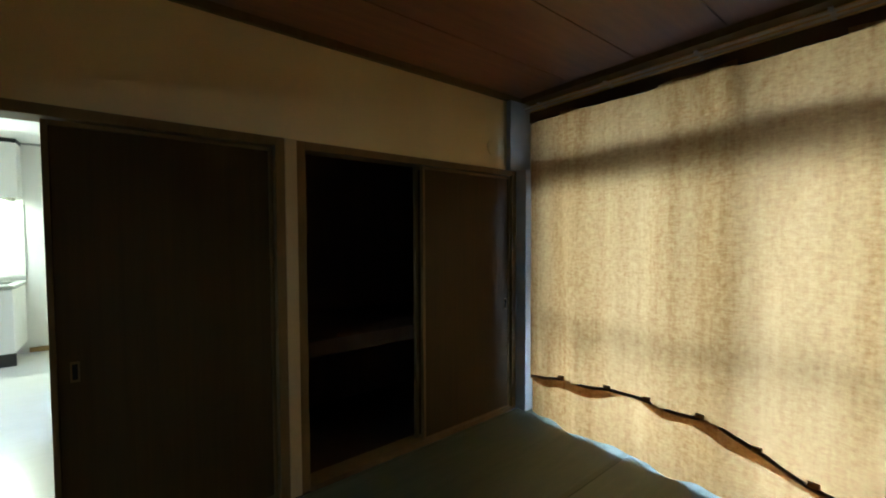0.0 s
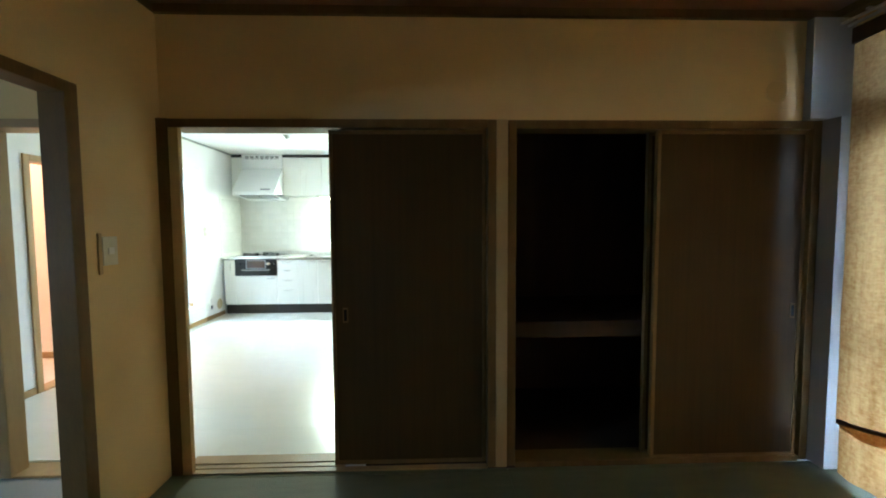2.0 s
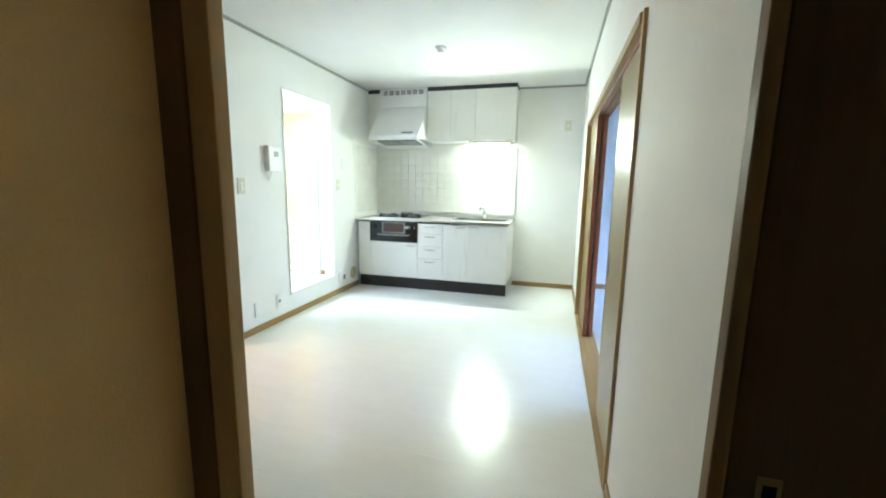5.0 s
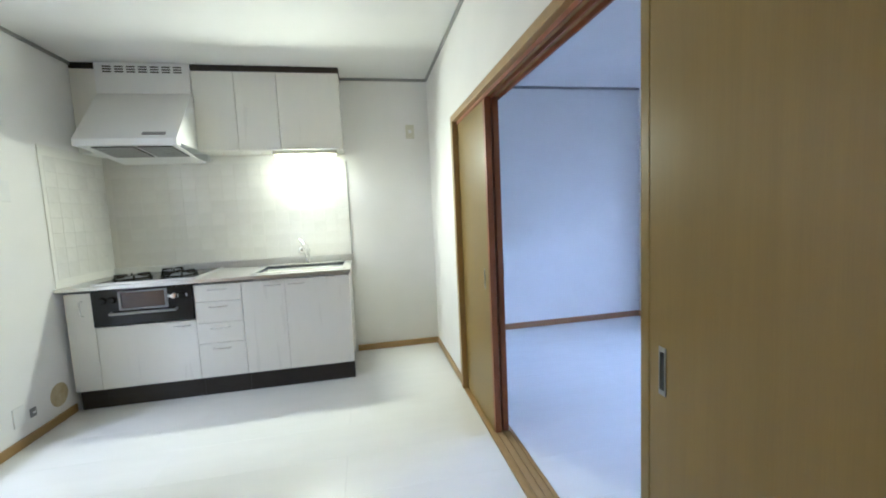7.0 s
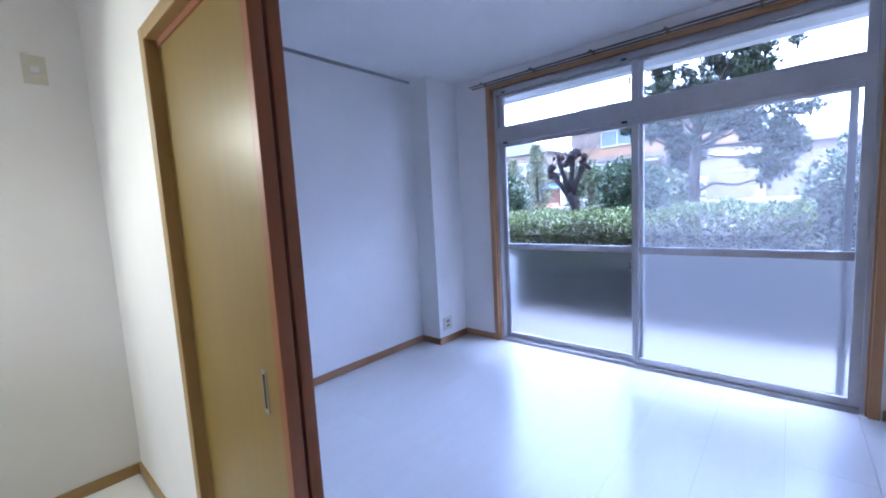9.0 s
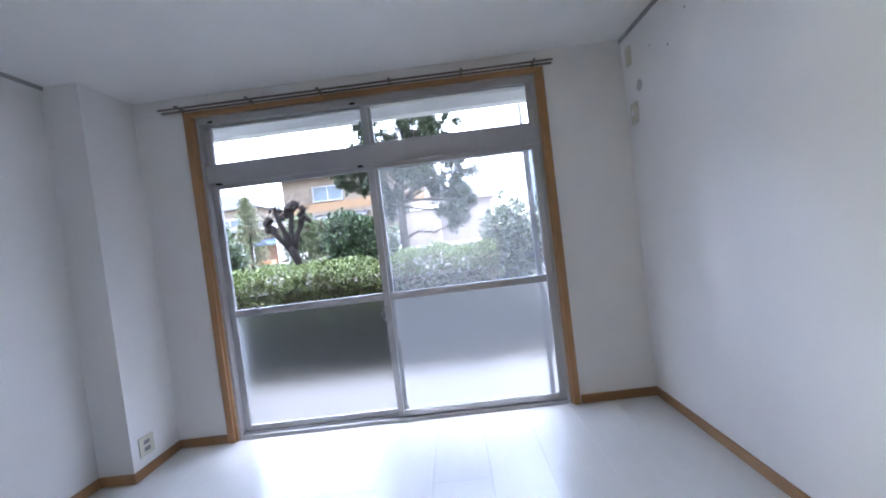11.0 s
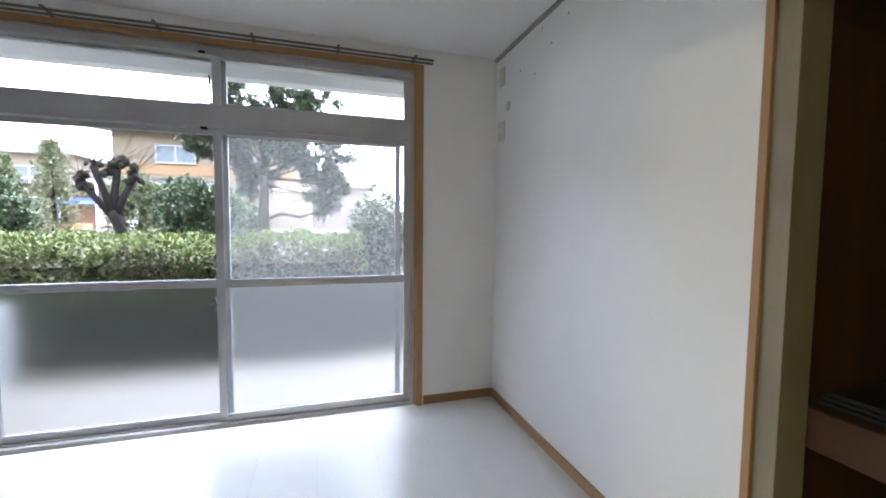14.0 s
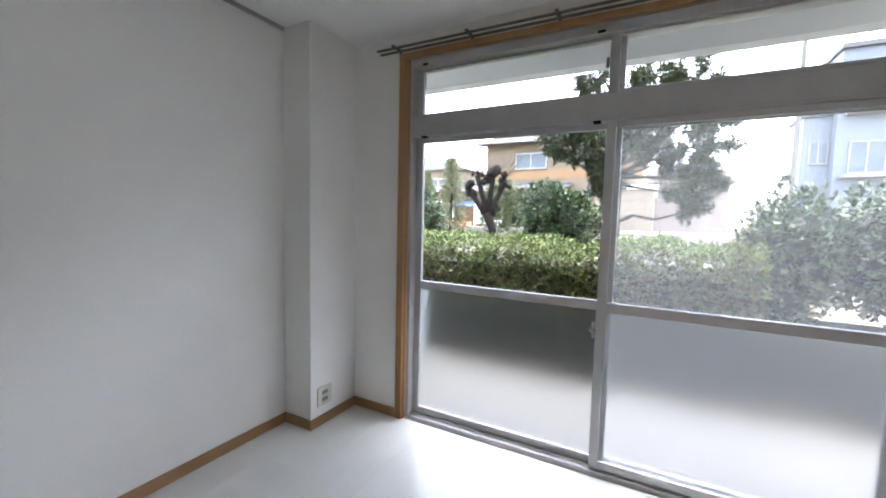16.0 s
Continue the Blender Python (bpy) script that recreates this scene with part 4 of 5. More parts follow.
plate("light_switch", "worn light switch beside the tatami doorway", (-0.88, 1.175, 1.19), 0.075, 0.12, "+x", IVORY, rockers=1)
plate("wall_plate", "pale wooden strip beside the switch", (-0.88, 1.125, 1.18), 0.018, 0.17, "+x", PALE_POST, category="strip")
plate("light_switch", "hall light switch in orange lamplight", (-4.03, 3.46, 1.21), 0.075, 0.12, "-y", IVORY, rockers=1)
plate("wall_socket", "yellowed air-conditioner socket high on the wall", (2.55, 2.6, 1.885), 0.09, 0.13, "+y", IVORY, rockers=1, category="socket")
plate("wall_plate", "ivory blank plate high on the wall", (2.55, 2.6, 2.248), 0.07, 0.12, "+y", IVORY, category="wall plate")
tagged(part("patch", lathe([(0.035, 0), (0.034, 0.0012), (0.01, 0.0015)], (2.46, 2.6, 2.03), 20, "y"), surface("grey_filler", (0.50, 0.49, 0.46), (0.62, 0.61, 0.58), 0.8, 20)), "small round plugged hole stain", "stain")
for x, z in ((2.30, 2.20), (2.12, 2.12), (1.95, 2.22), (2.05, 2.34), (1.80, 2.30)):
    tagged(part("screw_hole", lathe([(0.006, 0), (0.006, 0.001), (0.001, 0.001)], (x, 2.6, z), 10, "y"), GREYP), "small dark screw hole in the wall", "screw hole", "screw holes")
tagged(part("vent_patch", lathe([(0.06, 0), (0.06, -0.004), (0.05, -0.006), (0.0, -0.006)], (2.283, 1.53, 1.975), 24, "y"), OLD_PLASTER, smooth=False), "round cream cover on the wall", "vent")

ic = thing("intercom", "white wall intercom with handset and small screen", "intercom", at=(-2.6, 3.90, 1.43))
part("body", boxes((-2.599, -2.575, 3.86, 4.0, 1.33, 1.53), bevel=0.006), WHITEP, ic)
part("handset", boxes((-2.599, -2.555, 3.82, 3.857, 1.33, 1.54), bevel=0.008), WHITEP, ic)
part("display", boxes((-2.5755, -2.5735, 3.905, 3.965, 1.455, 1.50)), GREYP, ic, "dark small screen")
part("cord", tube([(-2.58, 3.835, 1.33), (-2.58, 3.832, 1.29), (-2.585, 3.84, 1.26), (-2.585, 3.87, 1.30), (-2.585, 3.88, 1.33)], 0.004, 6), WHITEP, ic)


def detector(at, r=0.05):
    d = thing("smoke_detector", "small white smoke detector on the ceiling", "smoke detector", at=at)
    part("base", lathe([(r, 0), (r, -0.012), (r * 0.9, -0.018)], at), WHITEP, d)
    part("head", lathe([(r * 0.62, -0.018), (r * 0.62, -0.038), (r * 0.45, -0.045), (0.0, -0.045)], at), WHITEP, d)


detector((-1.28, 4.46, H))
detector((1.34, 4.79, H), 0.055)

# ---- tiles behind the worktop ----
back = setting("backsplash", boxes((-2.6, -0.745, 5.993, 5.9995, 0.897, 1.764)), GROUT, "white glazed tile backsplash", "backsplash")
side = setting("backsplash_side", boxes((-2.5995, -2.593, 5.36, 5.992, 0.842, 1.764)), GROUT, "white glazed tiles on the side wall", "backsplash")
setting("backsplash_edge", boxes((-0.745, -0.738, 5.99, 5.9995, 0.897, 1.70)), GREY_TRIM, "thin grey tile edging", "trim")


def shared(name, mesh, at, parent):
    ob = new(name, mesh)
    ob.parent = parent
    ob.matrix_parent_inverse = parent.matrix_world.inverted()
    ob.location = at
    return ob


def chamfer_plate(w, h, d, c, axis):
    """A tile with bevelled rim lying on its back; axis: the way its face looks."""
    bm = bmesh.new()
    lo = [(-w / 2, -h / 2, 0), (w / 2, -h / 2, 0), (w / 2, h / 2, 0), (-w / 2, h / 2, 0)]
    hi = [(-w / 2 + c, -h / 2 + c, d), (w / 2 - c, -h / 2 + c, d), (w / 2 - c, h / 2 - c, d), (-w / 2 + c, h / 2 - c, d)]
    f = {"-y": lambda p: (p[0], -p[2], p[1]), "+x": lambda p: (p[2], p[0], p[1]), "+z": lambda p: p}[axis]
    a, b = [bm.verts.new(f(p)) for p in lo], [bm.verts.new(f(p)) for p in hi]
    bm.faces.new(b)
    for i in range(4):
        bm.faces.new((a[i], a[(i + 1) % 4], b[(i + 1) % 4], b[i]))
    bmesh.ops.recalc_face_normals(bm, faces=bm.faces[:])
    return bm


tile_b = mesh_of("tile", chamfer_plate(0.0985, 0.0985, 0.002, 0.0008, "-y"), TILE)
tile_s = mesh_of("tile", chamfer_plate(0.0992, 0.0992, 0.0014, 0.0005, "+x"), TILE)
for i in range(18):
    for j in range(8):
        shared("tile", tile_b, (-0.80 - i * 0.1, 5.993, 0.95 + j * 0.1), back)
for i in range(6):
    for j in range(8):
        shared("tile", tile_s, (-2.593, 5.94 - i * 0.1, 0.95 + j * 0.1), side)

# ---- tatami room things ----


def burlap_sheet(y0, y1, bottom, top, x, seed):
    """Hanging cloth with soft upright folds; bottom and top are functions of y."""
    n, m = 170, 34
    verts, faces = [], []
    for i in range(n + 1):
        yy = y0 + (y1 - y0) * i / n
        for j in range(m + 1):
            f = j / m
            z = bottom(yy) + (top(yy) - bottom(yy)) * f
            dx = 0.012 * math.sin(yy * 23 + seed) * (1 - 0.5 * f) + 0.01 * math.sin(yy * 9.1 + 2 * seed) + 0.006 * noise.noise((yy * 6, z * 3, seed))
            verts.append((x + dx, yy, z))
    for i in range(n):
        for j in range(m):
            a = i * (m + 1) + j
            faces.append((a, a + 1, a + m + 2, a + m + 1))
    me = bpy.data.meshes.new("cloth")
    me.from_pydata(verts, [], faces)
    me.materials.append(BURLAP)
    for p in me.polygons:
        p.use_smooth = True
    return me


def seam_z(yy):
    s = 0.385 - 0.35 * max(0.0, 0.2 - yy) - 0.13 * max(0.0, yy - 0.75)
    return max(0.19, s) + 0.008 * math.sin(yy * 13)


def hem_z(yy):
    return 0.016 + 0.012 * math.sin(yy * 11) + 0.008 * math.sin(yy * 27 + 1) + 0.15 * max(0.0, -0.25 - yy)


def top_z(yy):
    return 2.165 + 0.012 * math.cos(yy * 4.5) + 0.006 * math.sin(yy * 19)


cu = thing("curtain", "tan burlap curtain with a lower flap glowing in daylight", "curtain", at=(2.5, 0, 2.2))
for name, me in (("upper_cloth", burlap_sheet(-1.5, 1.37, lambda q: seam_z(q) - 0.052 - 0.022 * math.sin(q * 7.3 + 0.6) - 0.012 * math.sin(q * 17), top_z, 2.50, 1.0)), ("lower_cloth", burlap_sheet(-1.5, 1.36, hem_z, lambda q: seam_z(q) + 0.004, 2.514, 1.0))):
    ob = new(name, me)
    ob.parent = cu
    ob.matrix_parent_inverse = cu.matrix_world.inverted()
    me.name = name
bm = bmesh.new()
pts = [(2.497 + 0.01 * math.sin(q * 0.05 * 23 + 1), 1.345 - q * 0.05, seam_z(1.345 - q * 0.05)) for q in range(54)]
tube(pts, 0.011, 6, bm)
part("seam_cord", bm, HEM, cu, "dark rolled seam between the cloths")
part("heading_tape", boxes((2.50, 2.515, -1.5, 1.37, 2.15, 2.222)), HEM, cu, "dark curtain heading")
for yy in (1.08, 0.75, 0.51, 0.24, 0.0, -0.2, -0.5, -0.8):
    part("tab", boxes((2.478, 2.494, yy - 0.02, yy + 0.02, seam_z(yy) + 0.008, seam_z(yy) + 0.03), bevel=0.003), BURLAP, cu, "small folded cloth tab")

for yy in (0.375, -0.42):
    me = burlap_sheet(yy - 0.0015, yy + 0.0015, lambda q: seam_z(q) + 0.01, lambda q: top_z(q) - 0.02, 2.496, 1.0)
    me.name = "width_seam"
    ob = new("width_seam", me)
    ob.parent = cu
    ob.matrix_parent_inverse = cu.matrix_world.inverted()

# tatami mats with cloth edges
for x0, x1, y0, y1 in ((-0.9, 0.87, 0.64, 1.50), (0.87, 2.64, 0.64, 1.50), (-0.9, -0.02, -1.13, 0.64), (-0.02, 1.75, -0.245, 0.64), (-0.02, 1.75, -1.13, -0.245), (1.75, 2.64, -1.13, 0.64), (-0.9, 0.87, -2.09, -1.13), (0.87, 2.64, -2.09, -1.13)):
    t = tagged(new("tatami_mat"), "faded green tatami mat on the floor", "tatami mat", "tatami mats")
    t.location = ((x0 + x1) / 2, (y0 + y1) / 2, -0.02)
    long_x = (x1 - x0) > (y1 - y0)
    e = 0.028
    bpy.context.view_layer.update()
    if long_x:
        part("rush_cover", boxes((x0 + 0.002, x1 - 0.002, y0 + e, y1 - e, -0.024, -0.001)), TATAMI, t)
        part("edge_band", boxes((x0 + 0.002, x1 - 0.002, y0 + 0.001, y0 + e, -0.024, 0.0)), TATAMI_EDGE, t, "dark cloth edge band")
        part("edge_band", boxes((x0 + 0.002, x1 - 0.002, y1 - e, y1 - 0.001, -0.024, 0.0)), TATAMI_EDGE, t, "dark cloth edge band")
    else:
        part("rush_cover", boxes((x0 + e, x1 - e, y0 + 0.002, y1 - 0.002, -0.024, -0.001)), TATAMI, t)
        part("edge_band", boxes((x0 + 0.001, x0 + e, y0 + 0.002, y1 - 0.002, -0.024, 0.0)), TATAMI_EDGE, t, "dark cloth edge band")
        part("edge_band", boxes((x1 - e, x1 - 0.001, y0 + 0.002, y1 - 0.002, -0.024, 0.0)), TATAMI_EDGE, t, "dark cloth edge band")

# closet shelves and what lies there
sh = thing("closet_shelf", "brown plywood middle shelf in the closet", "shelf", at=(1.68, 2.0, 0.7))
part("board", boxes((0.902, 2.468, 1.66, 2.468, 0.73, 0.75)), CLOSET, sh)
part("front_rail", boxes((0.902, 2.468, 1.642, 1.66, 0.66, 0.752), bevel=0.003), CLOSET_SHADE, sh)
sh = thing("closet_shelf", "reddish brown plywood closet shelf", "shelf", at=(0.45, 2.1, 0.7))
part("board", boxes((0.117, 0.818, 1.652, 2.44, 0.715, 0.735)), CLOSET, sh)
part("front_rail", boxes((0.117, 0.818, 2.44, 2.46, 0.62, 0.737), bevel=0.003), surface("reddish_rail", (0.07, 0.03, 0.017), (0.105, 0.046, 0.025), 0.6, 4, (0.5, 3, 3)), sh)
sh = thing("closet_shelf", "upper closet shelf with shade in its colour", "shelf", at=(0.45, 2.0, 1.5))
part("board", boxes((0.117, 0.70, 1.652, 2.1, 1.53, 1.55)), CLOSET_SHADE, sh)
part("front_rail", boxes((0.117, 0.70, 2.1, 2.12, 1.50, 1.552)), CLOSET_SHADE, sh)
fm = thing("folded_mat", "dark slate folded vinyl mat lying on the closet shelf", "mat", at=(0.63, 2.3, 0.74))
for k in range(3):
    part("layer", boxes((0.46 + k * 0.01, 0.80 - k * 0.01, 2.05 + k * 0.006, 2.40 - k * 0.004, 0.7365 + k * 0.014, 0.749 + k * 0.014), bevel=0.004), MAT, fm)
part("tag", boxes((0.57, 0.60, 2.395, 2.404, 0.747, 0.757), bevel=0.001), GREY_TRIM, fm, "small pale tag")

# bathtub
tb = thing("bathtub", "ivory moulded bathtub along the cream wall", "bathtub", at=(-3.5, 5.85, 0.16))
part("apron", boxes((-4.238, -2.762, 5.55, 5.57, 0.16, 0.69)), TUB, tb)
part("rim", boxes((-4.238, -2.762, 5.535, 5.62, 0.69, 0.73), (-4.238, -2.762, 6.16, 6.249, 0.69, 0.73), (-4.238, -4.15, 5.62, 6.16, 0.69, 0.73), (-2.85, -2.762, 5.62, 6.16, 0.69, 0.73), bevel=0.008), TUB, tb)
part("basin", boxes((-4.15, -2.85, 5.62, 6.16, 0.25, 0.27), (-4.16, -4.15, 5.62, 6.16, 0.25, 0.70), (-2.85, -2.84, 5.62, 6.16, 0.25, 0.70), (-4.15, -2.85, 5.61, 5.62, 0.25, 0.70), (-4.15, -2.85, 6.16, 6.17, 0.25, 0.70)), TUB, tb)
ft = thing("bath_faucet", "small chrome bath faucet above the tub", "faucet", at=(-2.80, 5.45, 0.85))
part("body", tube([(-2.765, 5.45, 0.85), (-2.82, 5.45, 0.85), (-2.86, 5.45, 0.84), (-2.88, 5.45, 0.81)], 0.014, 10), CHROME, ft, smooth=True)
cl = thing("bath_lamp", "long ceiling lamp in the bathroom", "lamp", at=(-3.4, 5.6, 2.35))
part("cover", boxes((-3.1, -2.8, 5.50, 5.58, 2.325, 2.349), bevel=0.008), glow("bath_glow", (1.0, 0.9, 0.7), 3.0), cl)

# ---- outdoors ----
setting("ground", boxes((2.8, 400, -400, 400, -0.5, -0.20), (-400, -5.2, -400, 400, -0.5, -0.20)), SOIL, "bare garden soil", "ground")
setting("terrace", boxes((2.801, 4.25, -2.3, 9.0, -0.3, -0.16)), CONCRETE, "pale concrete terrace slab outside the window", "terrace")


ou = thing("outdoor_unit", "pale air-conditioner outdoor unit standing on the terrace", "outdoor unit", at=(3.5, 6.35, -0.16))
part("casing", boxes((3.38, 3.66, 5.95, 6.75, -0.10, 0.62), bevel=0.012), surface("weathered_grey_casing", (0.20, 0.215, 0.225), (0.27, 0.285, 0.295), 0.6, 4), ou)
for yy in (6.05, 6.55):
    part("foot", boxes((3.36, 3.68, yy, yy + 0.06, -0.16, -0.101), bevel=0.004), GREYP, ou)
part("fan_grille", lathe([(0.23, 0), (0.23, 0.012), (0.20, 0.012), (0.20, 0.004), (0.05, 0.004), (0.05, 0.012), (0.0, 0.012)], (3.661, 6.25, 0.26), 28, "x"), GREY_TRIM, ou, "round grey fan grille")
part("side_pipe", tube([(3.42, 5.945, 0.1), (3.42, 5.90, 0.08), (3.42, 5.89, -0.15)], 0.018, 8), IVORY, ou)


def mesh_part(name, me, material, parent):
    me.name = name
    me.materials.append(material)
    ob = new(name, me)
    ob.parent = parent
    ob.matrix_parent_inverse = parent.matrix_world.inverted()
    return ob


def leaf_mesh(leaves):
    """leaves: (base, direction, side, half length, width share); each a pointed leaf folded a little along its rib."""
    verts, faces = [], []
    for p, u, w, s, k in leaves:
        n = len(verts)
        up = u.cross(w) * (s * 0.12)
        verts += [p, p + u * s * 0.8 + w * s * k + up, p + u * s * 2, p + u * s * 0.8 - w * s * k + up]
        faces += [(n, n + 1, n + 2), (n, n + 2, n + 3)]
    me = bpy.data.meshes.new("leaves")
    me.from_pydata(verts, [], faces)
    return me


def rosette(rng, out, p, axis, count, size, spread, width=0.5, droop=0.0):
    """A sprig: leaves set round the end of a shoot at p that points along axis."""
    for k in range(count):
        d = (axis * rng.uniform(0.25, 1.0) + Vector((rng.gauss(0, 1), rng.gauss(0, 1), rng.gauss(0, 1) - droop)) * spread).normalized()
        w = d.cross(Vector((rng.gauss(0, 0.5), rng.gauss(0, 0.5), 1))).normalized()
        out.append((p + axis * rng.uniform(-0.04, 0.05) * size * 20, d, w, size * rng.uniform(0.65, 1.25), width))


def leaf_cloud(centres, count, size, seed, inner=0.62, per=7, width=0.5, droop=0.0):
    """Sprigs of leaves scattered in ellipsoid shells. centres: (x, y, z, rx, ry, rz)."""
    rng = random.Random(seed)
    vol = [(c[3] * c[4] * c[5]) ** 0.67 for c in centres]
    out = []
    for _ in range(count // per):
        x, y, z, rx, ry, rz = rng.choices(centres, vol)[0]
        d = Vector((rng.gauss(0, 1), rng.gauss(0, 1), rng.gauss(0, 1))).normalized()
        r = rng.uniform(inner, 1.0) + 0.22 * noise.noise((d.x * 2.5 + x, d.y * 2.5 + y, d.z * 2.5))
        p = Vector((x + d.x * rx * r, y + d.y * ry * r, z + d.z * rz * r))
        rosette(rng, out, p, (d + Vector((0, 0, 0.35))).normalized(), per, size, 0.7, width, droop)
    return leaf_mesh(out)


def hedge_leaves(x0, x1, y0, y1, z0, z1, count, size, seed, wave, face):
    """Sprigs over a clipped hedge: face 'top' or 'front'."""
    rng = random.Random(seed)
    out = []
    for _ in range(count):
        yy = rng.uniform(y0, y1)
        top = z1 + wave * noise.noise((yy * 1.1, 3.0, 0)) + 0.55 * wave * noise.noise((yy * 4, 7.0, 0))
        if face == "top":
            f = rng.random() ** 1.6
            xx = x0 + (x1 - x0) * f
            lump = 0.11 * noise.noise((xx * 3.2, yy * 3.2, 1))
            p = Vector((xx, yy, top + lump - 0.16 * max(0, 1 - f * 9) + rng.uniform(-0.06, 0.05)))
            axis = Vector((rng.gauss(-0.15, 0.3), rng.gauss(0, 0.3), 1)).normalized()
        else:
            zz = rng.uniform(z0, top - 0.02)
            lump = 0.09 * noise.noise((yy * 3.2, zz * 3.2, 5)) + 0.05 * noise.noise((yy * 8, zz * 8, 2))
            p = Vector((x0 + lump + rng.uniform(-0.02, 0.1), yy, zz))
            axis = Vector((-1, rng.gauss(0, 0.4), rng.gauss(0.5, 0.4))).normalized()
        rosette(rng, out, p, axis, 7, size, 0.65, 0.48)
    return leaf_mesh(out)


hg = thing("hedge", "clipped yellow-green hedge beyond the terrace", "hedge", at=(5.0, 5.5, -0.2))
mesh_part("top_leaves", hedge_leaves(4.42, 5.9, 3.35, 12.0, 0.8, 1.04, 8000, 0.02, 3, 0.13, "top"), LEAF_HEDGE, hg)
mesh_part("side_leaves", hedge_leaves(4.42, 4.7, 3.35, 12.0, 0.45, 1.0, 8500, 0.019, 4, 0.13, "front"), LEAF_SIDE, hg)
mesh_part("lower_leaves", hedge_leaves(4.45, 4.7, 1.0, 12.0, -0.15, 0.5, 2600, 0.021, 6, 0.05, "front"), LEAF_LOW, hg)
# solid dark boxes: the shade inside the hedge, put into their colour
part("shade_core", boxes((4.56, 5.8, 3.4, 12.0, -0.2, 0.82), (4.62, 5.4, 1.0, 3.4, -0.2, 0.45)), surface("hedge_core_shade", (0.012, 0.014, 0.007), (0.03, 0.032, 0.016), 0.95, 10), hg)
# near-black colour of the bush cores, painting the shade between the leaves
BUSH_SHADE = surface("bush_core_shade", (0.008, 0.012, 0.006), (0.02, 0.026, 0.012), 0.95, 10)


def bush(label, blobs, count, size, seed, material, core=0.66, per=7):
    x, y = blobs[0][0], blobs[0][1]
    b = thing("bush", label, "bush", at=(x, y, -0.2))
    mesh_part("crown", leaf_cloud(blobs, count, size, seed, per=per), material, b)
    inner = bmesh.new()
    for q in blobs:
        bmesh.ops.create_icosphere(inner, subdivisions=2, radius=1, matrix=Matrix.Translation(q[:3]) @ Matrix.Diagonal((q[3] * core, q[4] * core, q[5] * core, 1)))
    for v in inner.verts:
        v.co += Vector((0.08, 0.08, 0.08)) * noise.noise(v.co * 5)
    part("shade_core", inner, BUSH_SHADE, b)
    part("stem", tube([(x, y, -0.2), (x + 0.03, y, 0.5), (x, y + 0.04, blobs[0][2])], [0.05, 0.04, 0.03], 8), BARK, b)
    return b


bush("dark glossy camellia bush behind the hedge", [(5.9, 7.52, 1.25, 0.5, 0.5, 0.56), (6.0, 8.2, 1.2, 0.5, 0.5, 0.6)], 13000, 0.034, 11, LEAF_DARK)
bush("round dark camellia bush behind the hedge", [(6.6, 5.62, 1.42, 0.46, 0.42, 0.52), (6.6, 5.32, 1.3, 0.4, 0.36, 0.5), (6.6, 5.55, 1.0, 0.42, 0.45, 0.4)], 15000, 0.031, 12, LEAF_DARK)
bush("tall broadleaf bush beside the hedge", [(5.3, 3.05, 1.05, 0.5, 0.46, 0.62), (5.2, 3.2, 0.7, 0.5, 0.36, 0.5), (5.3, 2.3, 1.1, 0.6, 0.6, 0.6), (5.3, 1.3, 1.1, 0.6, 0.7, 0.6), (5.3, 0.3, 1.0, 0.6, 0.7, 0.7), (5.6, -0.9, 1.0, 0.7, 0.8, 0.7)], 42000, 0.032, 13, LEAF_BUSH, 0.72)
bush("loose green shrub behind the pollarded tree", [(10.0, 7.75, 1.55, 0.4, 0.45, 0.7), (10.1, 7.2, 1.35, 0.4, 0.4, 0.7), (10.0, 7.5, 2.0, 0.3, 0.3, 0.3)], 7000, 0.034, 14, LEAF_SHRUB, 0.35)
bush("loose shrub behind the large tree", [(9.6, 5.75, 1.35, 0.4, 0.45, 0.6), (9.8, 5.3, 1.2, 0.4, 0.4, 0.5)], 5000, 0.04, 16, LEAF_SHRUB, 0.35)


def conifer(x, y, h, r, seed, label):
    t = thing("conifer_tree", label, "tree", at=(x, y, -0.2))
    part("trunk", tube([(x, y, -0.2), (x, y, h * 0.5), (x, y, h)], [0.06, 0.04, 0.008], 8), BARK, t)
    rng = random.Random(seed)
    out = []
    for k in range(190):
        f = (k + rng.random()) / 190
        z = 0.6 + (h - 0.65) * f
        a = k * 2.4 + rng.uniform(-0.4, 0.4)
        reach = (r * (1 - f) ** 0.7 + 0.06) * rng.uniform(0.6, 1.15)
        for q in range(7):
            g = 0.25 + 0.75 * q / 6
            p = Vector((x + math.cos(a) * reach * g, y + math.sin(a) * reach * g, z - 0.12 * g * g + rng.gauss(0, 0.02)))
            rosette(rng, out, p, Vector((math.cos(a), math.sin(a), 0.15)).normalized(), 6, 0.042, 0.75, 0.3, 0.25)
    mesh_part("crown", leaf_mesh(out), LEAF_PALE, t)


conifer(10.0, 8.97, 2.95, 0.6, 21, "pale feathery conifer in the garden")
conifer(10.6, 10.1, 2.7, 0.75, 22, "broad pale conifer further off")
conifer(11.6, 12.2, 2.8, 1.0, 23, "broad pale conifer beside the far house")


